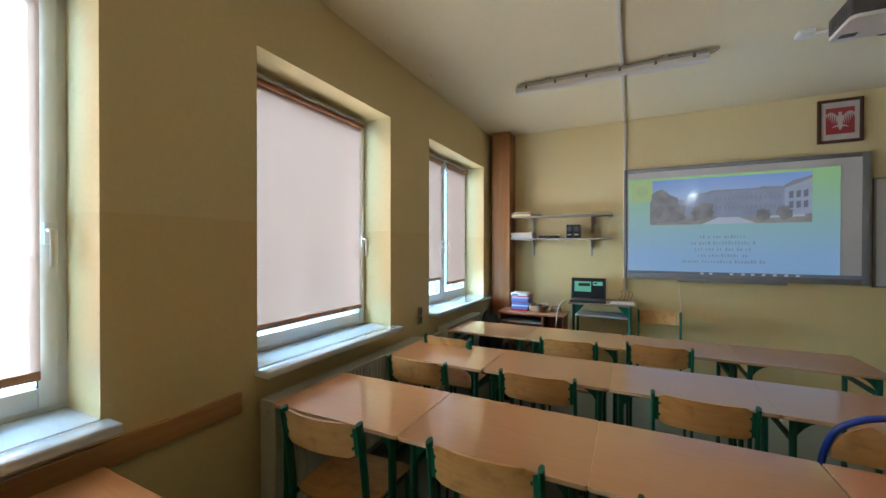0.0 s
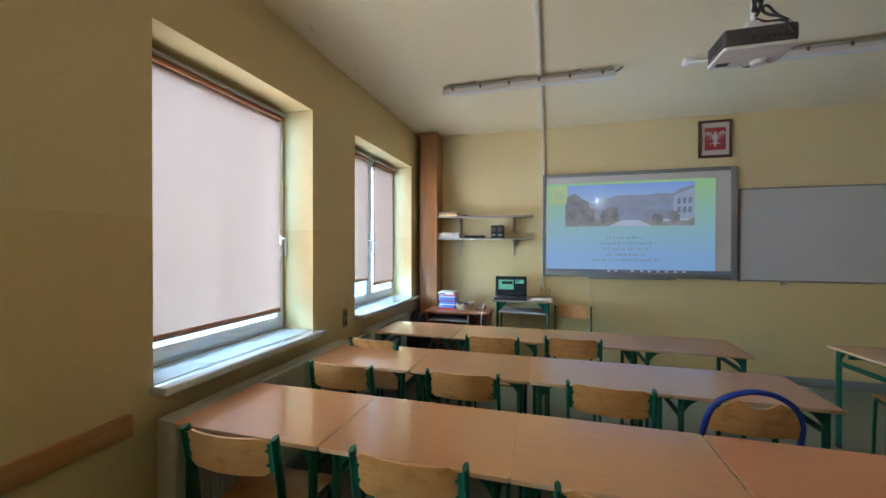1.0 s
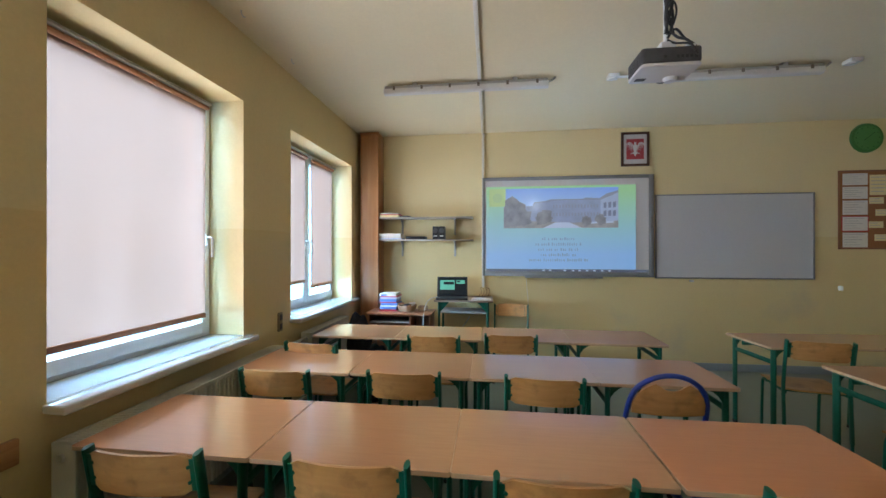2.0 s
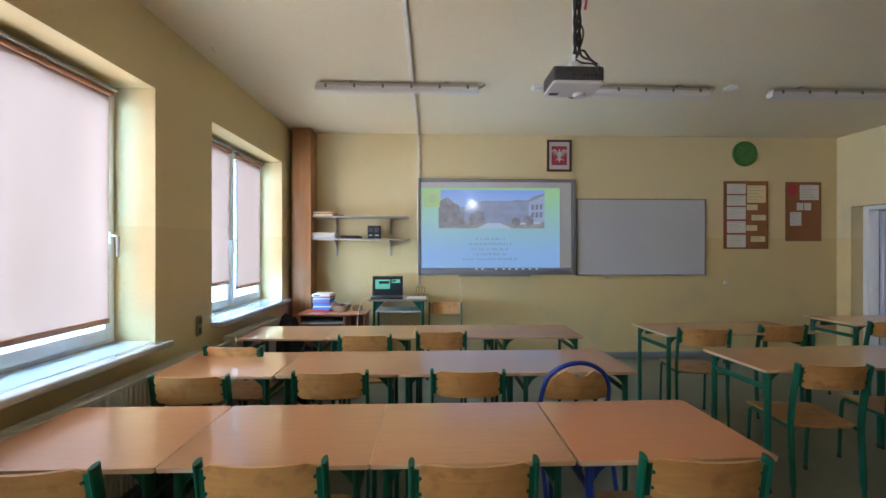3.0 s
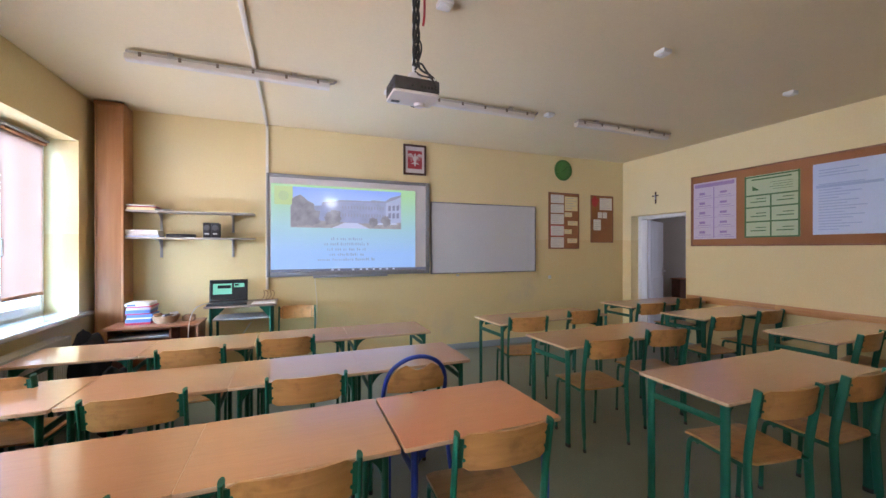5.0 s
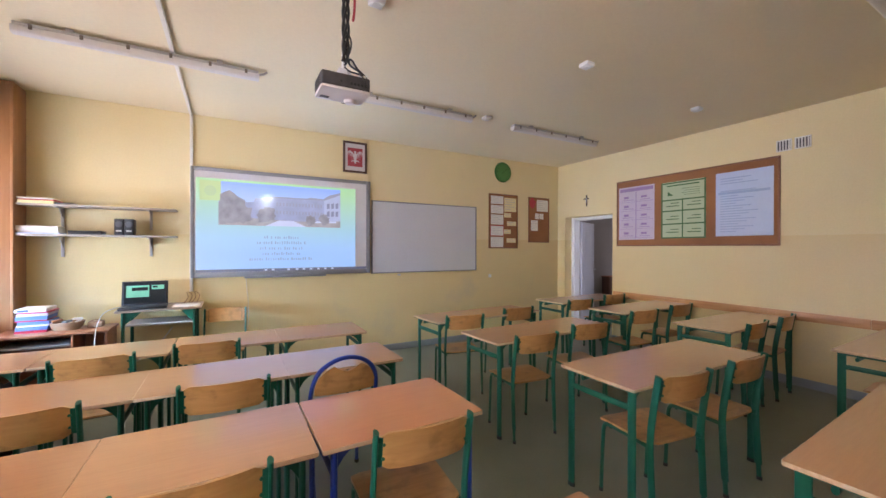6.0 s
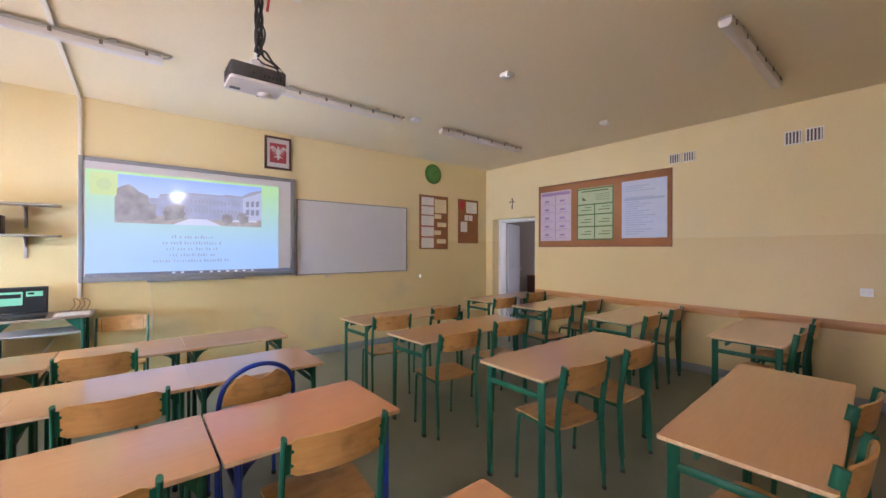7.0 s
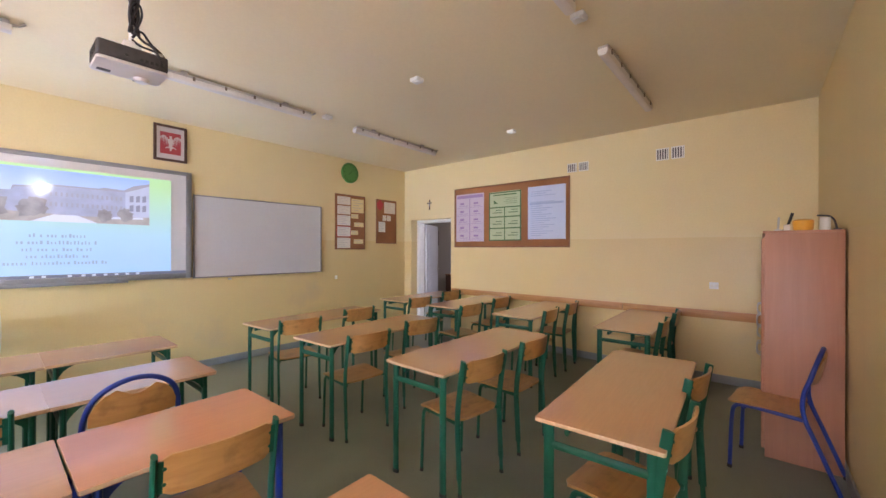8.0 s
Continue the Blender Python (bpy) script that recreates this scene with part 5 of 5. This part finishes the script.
# projector on its pole
pj = thing("projector", "dark grey projector with white underside hung on a ceiling pole", "projector", m=pose(1.41, 2.27, 0))
PZ = 2.345
bm = bmesh.new()
box(bm, (-0.135, -0.095, PZ + 0.012), (0.135, 0.095, PZ + 0.088), 0.012, 3)
part("body", bm, M_PROJ, pj, "dusty dark grey casing")
bm = bmesh.new()
slab(bm, 0.272, 0.194, PZ - 0.004, PZ + 0.012, 0.02)
part("cover_plate", bm, M_PROJW, pj, "white plastic cover")
part("label_plate", blocks(((-0.115, 0.035, PZ - 0.006), (-0.065, 0.065, PZ - 0.0042))), M_DARKGREY, pj)
bm = bmesh.new()
disc(bm, (0.055, 0.05, PZ - 0.004), (0, 0, -1), 0.034, 0.016, 24, 0.026)
part("focus_ring", bm, M_PROJW, pj)
# unseen hood, added to keep the lens's light off the ceiling
bm = bmesh.new()
n = 24
rings = [[bm.verts.new((0.05 + r * math.cos(2 * math.pi * k / n), y, PZ + 0.045 + r * math.sin(2 * math.pi * k / n))) for k in range(n)] for r, y in ((0.034, 0.094), (0.036, 0.145), (0.031, 0.145), (0.029, 0.097))]
for a, b in zip(rings, rings[1:]):
    for k in range(n):
        bm.faces.new((a[k], a[(k + 1) % n], b[(k + 1) % n], b[k]))
part("lens_hood", bm, M_BLACK, pj)
bm = bmesh.new()
disc(bm, (0.05, 0.098, PZ + 0.045), (0, 1, 0), 0.024, 0.002, 24)
part("lens", bm, M_LENS, pj, "lit lens")
bm = bmesh.new()
box(bm, (0.02, -0.0965, PZ + 0.03), (0.033, -0.0951, PZ + 0.045))
port = part("port", bm, M_BLACK, pj)
for k in range(1, 5):
    again(port, pj, pose(0.02 * k, 0, 0))
bm = bmesh.new()
disc(bm, (-0.03, -0.095, PZ + 0.04), (0, -1, 0), 0.007, 0.003, 12)
part("round_port", bm, M_BLACK, pj)
bm = bmesh.new()
for k in range(7):
    box(bm, (-0.1365, -0.06 + 0.018 * k, PZ + 0.03), (-0.1351, -0.052 + 0.018 * k, PZ + 0.07))
part("vent_slot", bm, M_BLACK, pj)
bm = bmesh.new()
tube(bm, [(0.0, -0.03, PZ + 0.12), (0.0, -0.03, H - 0.02)], 0.011, n=14)
box(bm, (-0.06, -0.09, H - 0.02), (0.06, 0.03, H), 0.004)
part("pole", bm, M_PVC, pj, "white ceiling pole")
bm = bmesh.new()
box(bm, (-0.035, -0.065, PZ + 0.088), (0.035, 0.005, PZ + 0.13), 0.008)
part("mount", bm, M_PROJW, pj)
bm = bmesh.new()
for j in range(4):
    ph = j * 1.6
    pts = [(0.006 + 0.018 * math.cos(ph + k * 0.9), -0.052 + 0.010 * math.sin(ph + k * 0.9), PZ + 0.17 + 0.055 * k) for k in range(9)]
    tube(bm, curve_pts(pts + [(0.02, -0.05, H - 0.004)], 2), 0.0075, n=6)
tube(bm, curve_pts([(0.01, -0.06, PZ + 0.20), (-0.02, -0.066, PZ + 0.26), (0.015, -0.07, PZ + 0.33), (0.04, -0.066, PZ + 0.27), (0.01, -0.06, PZ + 0.18)], 3), 0.005, n=6)
tube(bm, curve_pts([(0.01, -0.06, PZ + 0.18), (0.03, -0.07, PZ + 0.14), (0.08, -0.085, PZ + 0.12), (0.10, -0.1, PZ + 0.06)], 3), 0.006, n=6)
part("cable", bm, M_BLACK, pj, "bundled black cables")
bm = bmesh.new()
tube(bm, curve_pts([(0.0, -0.05, PZ + 0.15), (0.03, -0.06, PZ + 0.20), (0.07, -0.06, PZ + 0.14), (0.10, -0.055, PZ + 0.125), (0.125, -0.06, PZ + 0.10), (0.122, -0.085, PZ + 0.05)], 3), 0.006, n=6)
tube(bm, curve_pts([(0.0, -0.05, PZ + 0.14), (0.02, -0.075, PZ + 0.11), (0.05, -0.085, PZ + 0.105), (0.09, -0.09, PZ + 0.10), (0.11, -0.1, PZ + 0.04)], 3), 0.005, n=6)
part("cable", bm, M_BLACK, pj, "black cables looped to the ports")
bm = blocks(((0.075, -0.075, PZ + 0.089), (0.118, -0.045, PZ + 0.108)), bevel=0.004)
part("plug", bm, M_PVC, pj, "white plug")
bm = bmesh.new()
tube(bm, curve_pts([(0.05, -0.055, H - 0.004), (0.055, -0.06, H - 0.12), (0.05, -0.065, H - 0.2), (0.045, -0.06, H - 0.24)], 2), 0.007, n=6)
part("red_cable", bm, M_RED, pj, "red cable end")

# ---- door wall ----
def east_sheet(bm, y0, y1, z0, z1, x, t=0.002):
    box(bm, (x - t, y0, z0), (x, y1, z1))


pb = thing("poster_board", "long cork board with lilac, green and blue posters", "notice board")
py0, py1, pz0, pz1 = 1.950, 3.995, 1.510, 2.515
part("cork", blocks(((X1 - 0.014, py0 + 0.02, pz0 + 0.02), (X1 - 0.002, py1 - 0.02, pz1 - 0.02))), M_CORK, pb)
part("wood_frame", blocks(((X1 - 0.024, py0, pz0), (X1 - 0.002, py0 + 0.02, pz1)), ((X1 - 0.024, py1 - 0.02, pz0), (X1 - 0.002, py1, pz1)),
                          ((X1 - 0.024, py0 + 0.02, pz0), (X1 - 0.002, py1 - 0.02, pz0 + 0.02)), ((X1 - 0.024, py0 + 0.02, pz1 - 0.02), (X1 - 0.002, py1 - 0.02, pz1)), bevel=0.004), M_CORKFR, pb)
XP = X1 - 0.0165


def poster(y0, y1, z0, z1, ground, ink, label, kind):
    bm = bmesh.new()
    east_sheet(bm, y0, y1, z0, z1, XP, 0.0012)
    p = part("poster", bm, ground, pb, label)
    bm = bmesh.new()
    x = XP - 0.0016
    w, h = y1 - y0, z1 - z0
    mid = (y0 + y1) / 2
    if kind == "cells":
        rows = 5
        for k in range(rows):
            z = z0 + 0.03 + k * (h - 0.12) / rows
            east_sheet(bm, y0 + 0.02, mid - 0.008, z - 0.004, z, x, 0.0006)
            east_sheet(bm, mid + 0.008, y1 - 0.02, z - 0.004, z, x, 0.0006)
            east_sheet(bm, mid + 0.12, mid + 0.20, z + 0.05, z + 0.085, x, 0.0006)
            east_sheet(bm, mid - 0.17, mid - 0.08, z + 0.05, z + 0.08, x, 0.0006)
            east_sheet(bm, mid + 0.04, mid + 0.22, z + 0.025, z + 0.032, x, 0.0006)
            east_sheet(bm, mid - 0.22, mid - 0.06, z + 0.02, z + 0.027, x, 0.0006)
        east_sheet(bm, mid - 0.006, mid + 0.006, z0 + 0.02, z1 - 0.08, x, 0.0006)
        east_sheet(bm, y0 + 0.02, y1 - 0.02, z1 - 0.07, z1 - 0.02, x, 0.0006)
    elif kind == "grid":
        for yy in (y0, y1 - 0.02):
            east_sheet(bm, yy, yy + 0.02, z0, z1, x, 0.0006)
        for zz in (z0, z0 + 0.19, z0 + 0.37, z0 + 0.52, z1 - 0.025):
            east_sheet(bm, y0 + 0.02, y1 - 0.02, zz, zz + 0.018, x, 0.0006)
        east_sheet(bm, mid - 0.008, mid + 0.008, z0 + 0.018, z0 + 0.52, x, 0.0006)
        for zz in (z0 + 0.08, z0 + 0.26, z0 + 0.44):
            for yy in (y0 + 0.06, mid + 0.05):
                east_sheet(bm, yy, yy + 0.17, zz, zz + 0.012, x, 0.0006)
                east_sheet(bm, yy, yy + 0.11, zz + 0.04, zz + 0.05, x, 0.0006)
        east_sheet(bm, y0 + 0.08, y1 - 0.08, z1 - 0.062, z1 - 0.045, x, 0.0006)
        prism(bm, [(y1 - 0.17, z1 - 0.19), (y1 - 0.09, z1 - 0.19), (y1 - 0.09, z1 - 0.13)], "x", x - 0.0006, x)
        for k in range(4):
            east_sheet(bm, y0 + 0.07, y0 + 0.30 - 0.03 * (k % 2), z1 - 0.11 - 0.028 * k, z1 - 0.105 - 0.028 * k, x, 0.0006)
    else:
        for k in range(22):
            zz = z0 + 0.05 + 0.031 * k
            if k in (17, 18):
                continue
            wide = 0.35 + 0.5 * ((k * 37) % 11) / 11
            east_sheet(bm, y1 - 0.05 - wide * (w - 0.1), y1 - 0.05, zz, zz + 0.011, x, 0.0006)
        east_sheet(bm, y0 + 0.03, y1 - 0.03, z1 - 0.27, z1 - 0.24, x, 0.0006)
    part("print", bm, ink, p)


poster(3.385, 3.955, 1.61, 2.41, M_PINK, M_LILAC, "lilac poster of small printed cells", "cells")
poster(2.705, 3.285, 1.615, 2.395, M_LGREEN, M_PGREEN, "pale green poster with dark green grid", "grid")
poster(2.007, 2.592, 1.63, 2.412, M_PBLUE, M_BLUEINK, "laminated pale blue poster of fine text", "lines")

cr = thing("cross", "small dark wooden cross above the doorway", "cross")
part("upright_bar", blocks(((X1 - 0.014, 4.578, 2.20), (X1 - 0.001, 4.598, 2.39)), bevel=0.002), M_FRAME, cr)
part("cross_bar", blocks(((X1 - 0.018, 4.53, 2.315), (X1 - 0.0145, 4.646, 2.335)), bevel=0.001), M_FRAME, cr)
bm = bmesh.new()
tube(bm, [(X1 - 0.02, 4.588, 2.34), (X1 - 0.02, 4.588, 2.26)], 0.006, n=8)
part("small_figure", bm, M_STEEL, cr)


def vent_grille(y0, y1, z0, z1):
    v = thing("vent_grille", "white slatted ventilation grille high on the wall", "vent", "wall vents")
    part("surround", blocks(((X1 - 0.014, y0, z0), (X1 - 0.001, y0 + 0.012, z1)), ((X1 - 0.014, y1 - 0.012, z0), (X1 - 0.001, y1, z1)),
                            ((X1 - 0.014, y0 + 0.012, z0), (X1 - 0.001, y1 - 0.012, z0 + 0.012)), ((X1 - 0.014, y0 + 0.012, z1 - 0.012), (X1 - 0.001, y1 - 0.012, z1)), bevel=0.002), M_TRUNK, v)
    # no duct is built: its shade is the dark colour of this sheet
    part("backing", blocks(((X1 - 0.004, y0 + 0.012, z0 + 0.012), (X1 - 0.001, y1 - 0.012, z1 - 0.012))), M_DUCT_SHADE, v, "dark sheet standing in for the shade inside the duct")
    n = 4
    for k in range(n):
        a = y0 + 0.018 + (y1 - y0 - 0.03) * k / n
        part("slat", blocks(((X1 - 0.012, a, z0 + 0.012), (X1 - 0.005, a + 0.011, z1 - 0.012)), bevel=0.001), M_TRUNK, v)


for y0, y1, z0, z1 in ((1.695, 1.83, 2.555, 2.68), (1.855, 1.99, 2.555, 2.68), (0.585, 0.722, 2.56, 2.705), (0.745, 0.883, 2.56, 2.705)):
    vent_grille(y0, y1, z0, z1)
so2 = thing("wall_socket", "white double power socket on the yellow wall", "socket")
part("plate", blocks(((X1 - 0.012, 0.26, 1.04), (X1 - 0.001, 0.345, 1.115)), bevel=0.006), M_PVC, so2)
for y in (0.282, 0.322):
    bm = bmesh.new()
    disc(bm, (X1 - 0.0125, y, 1.078), (-1, 0, 0), 0.015, 0.003, 16, 0.013)
    part("outlet", bm, M_TRUNK, so2)

# tall cabinets in the corner, doors facing the room
def tall_cabinet(x0, x1, label):
    c = thing("tall_cabinet", label, "cabinet", "corner cabinets")
    y0, y1, zt = Y0 + 0.012, -0.122, 1.60
    for a in (x0, x1 - 0.018):
        part("side_panel", blocks(((a, y0, 0.0), (a + 0.018, y1, zt)), bevel=0.0015), M_CAB, c)
    part("back_panel", blocks(((x0 + 0.018, y0, 0), (x1 - 0.018, y0 + 0.006, zt))), M_CAB, c)
    part("bottom_board", blocks(((x0 + 0.018, y0 + 0.006, 0.05), (x1 - 0.018, y1, 0.068))), M_CAB, c)
    part("top_board", blocks(((x0 - 0.004, y0, zt), (x1 + 0.002, y1 + 0.012, zt + 0.018)), bevel=0.002), M_CAB, c)
    mid = (x0 + x1) / 2
    for a, b, hx in ((x0 + 0.002, mid - 0.0015, mid - 0.05), (mid + 0.0015, x1 - 0.002, mid + 0.05)):
        for za, zb, hz in ((0.06, 0.80, 0.70), (0.805, zt - 0.035, 0.92)):
            d = part("cabinet_door", blocks(((a, y1 + 0.001, za), (b, y1 + 0.019, zb)), bevel=0.002), M_CAB, c)
            bm = bmesh.new()
            tube(bm, curve_pts([(hx, y1 + 0.019, hz - 0.05), (hx, y1 + 0.045, hz - 0.04), (hx, y1 + 0.045, hz + 0.04), (hx, y1 + 0.019, hz + 0.05)], 2), 0.005, n=8, up=(1, 0, 0))
            part("handle", bm, M_STEEL, d, "bent steel handle")


tall_cabinet(4.54, 5.34, "tall brown laminate cabinet with steel handles in the corner")
tall_cabinet(5.345, 6.145, "second tall brown laminate cabinet against the wall")

ZT = 1.6185
bm = bmesh.new()
n = 20
prof = ((0.0, 0.0), (0.05, 0.0), (0.055, 0.02), (0.058, 0.07), (0.045, 0.08), (0.0, 0.08))
rings = [[bm.verts.new((1.2 * r * math.cos(2 * math.pi * k / n), r * math.sin(2 * math.pi * k / n), z)) for k in range(n)] for r, z in prof[1:-1]]
for a, b in zip(rings, rings[1:]):
    for k in range(n):
        bm.faces.new((a[k], a[(k + 1) % n], b[(k + 1) % n], b[k]))
bm.faces.new(rings[0])
bm.faces.new(rings[-1])
whole("yellow_pot", bm, M_YELLOW, "round yellow plastic pot on the cabinet", "pot", m=pose(4.68, -0.33, ZT))


def tool_on_cabinet(name, label, pts, r, mat, category):
    bm = bmesh.new()
    tube(bm, curve_pts(pts, 2), r, n=8)
    box(bm, (pts[0][0] - 0.03, pts[0][1] - 0.02, ZT), (pts[0][0] + 0.03, pts[0][1] + 0.02, ZT + 0.012), 0.003)
    whole(name, bm, mat, label, category)


tool_on_cabinet("wooden_compass", "wooden blackboard compass standing on the cabinet", [(4.70, -0.24, ZT + 0.006), (4.69, -0.265, ZT + 0.09), (4.69, -0.275, ZT + 0.13)], 0.009, M_BLACK, "compass")
tool_on_cabinet("metal_rod", "short grey metal rod standing on the cabinet", [(4.66, -0.195, ZT + 0.006), (4.66, -0.20, ZT + 0.10)], 0.006, M_STEEL, "rod")
tool_on_cabinet("retort_stand", "small metal stand with crossbar on the cabinet", [(4.68, -0.50, ZT + 0.006), (4.68, -0.48, ZT + 0.10), (4.68, -0.40, ZT + 0.105)], 0.006, M_DARKGREY, "stand")
bm = bmesh.new()
disc(bm, (4.67, -0.44, ZT), (0, 0, 1), 0.03, 0.09, 20, 0.026)
whole("glass_beaker", bm, M_TRUNK, "pale clouded beaker on the cabinet", "beaker")
bm = blocks(((4.62, -0.26, ZT), (4.66, -0.225, ZT + 0.045)), bevel=0.004)
whole("small_box", bm, M_PAPER, "small white box on the cabinet", "box")

# seen in the corridor through the doorway
hc = thing("corridor_cupboard", "dark brown low cupboard in the corridor", "cupboard", m=pose(8.35, 5.75, 0))
part("body", blocks(((-0.15, -0.1, 0.0), (0.15, 0.1, 0.84)), bevel=0.004), M_FRAME, hc)
part("top_board", blocks(((-0.17, -0.115, 0.84), (0.16, 0.115, 0.86)), bevel=0.003), M_CORKFR, hc)
bm = blocks(((8.585, 6.42, 1.55), (8.599, 6.60, 1.95)), bevel=0.003)
whole("corridor_notice", bm, M_FRAME, "dark framed notice on the corridor wall", "picture")
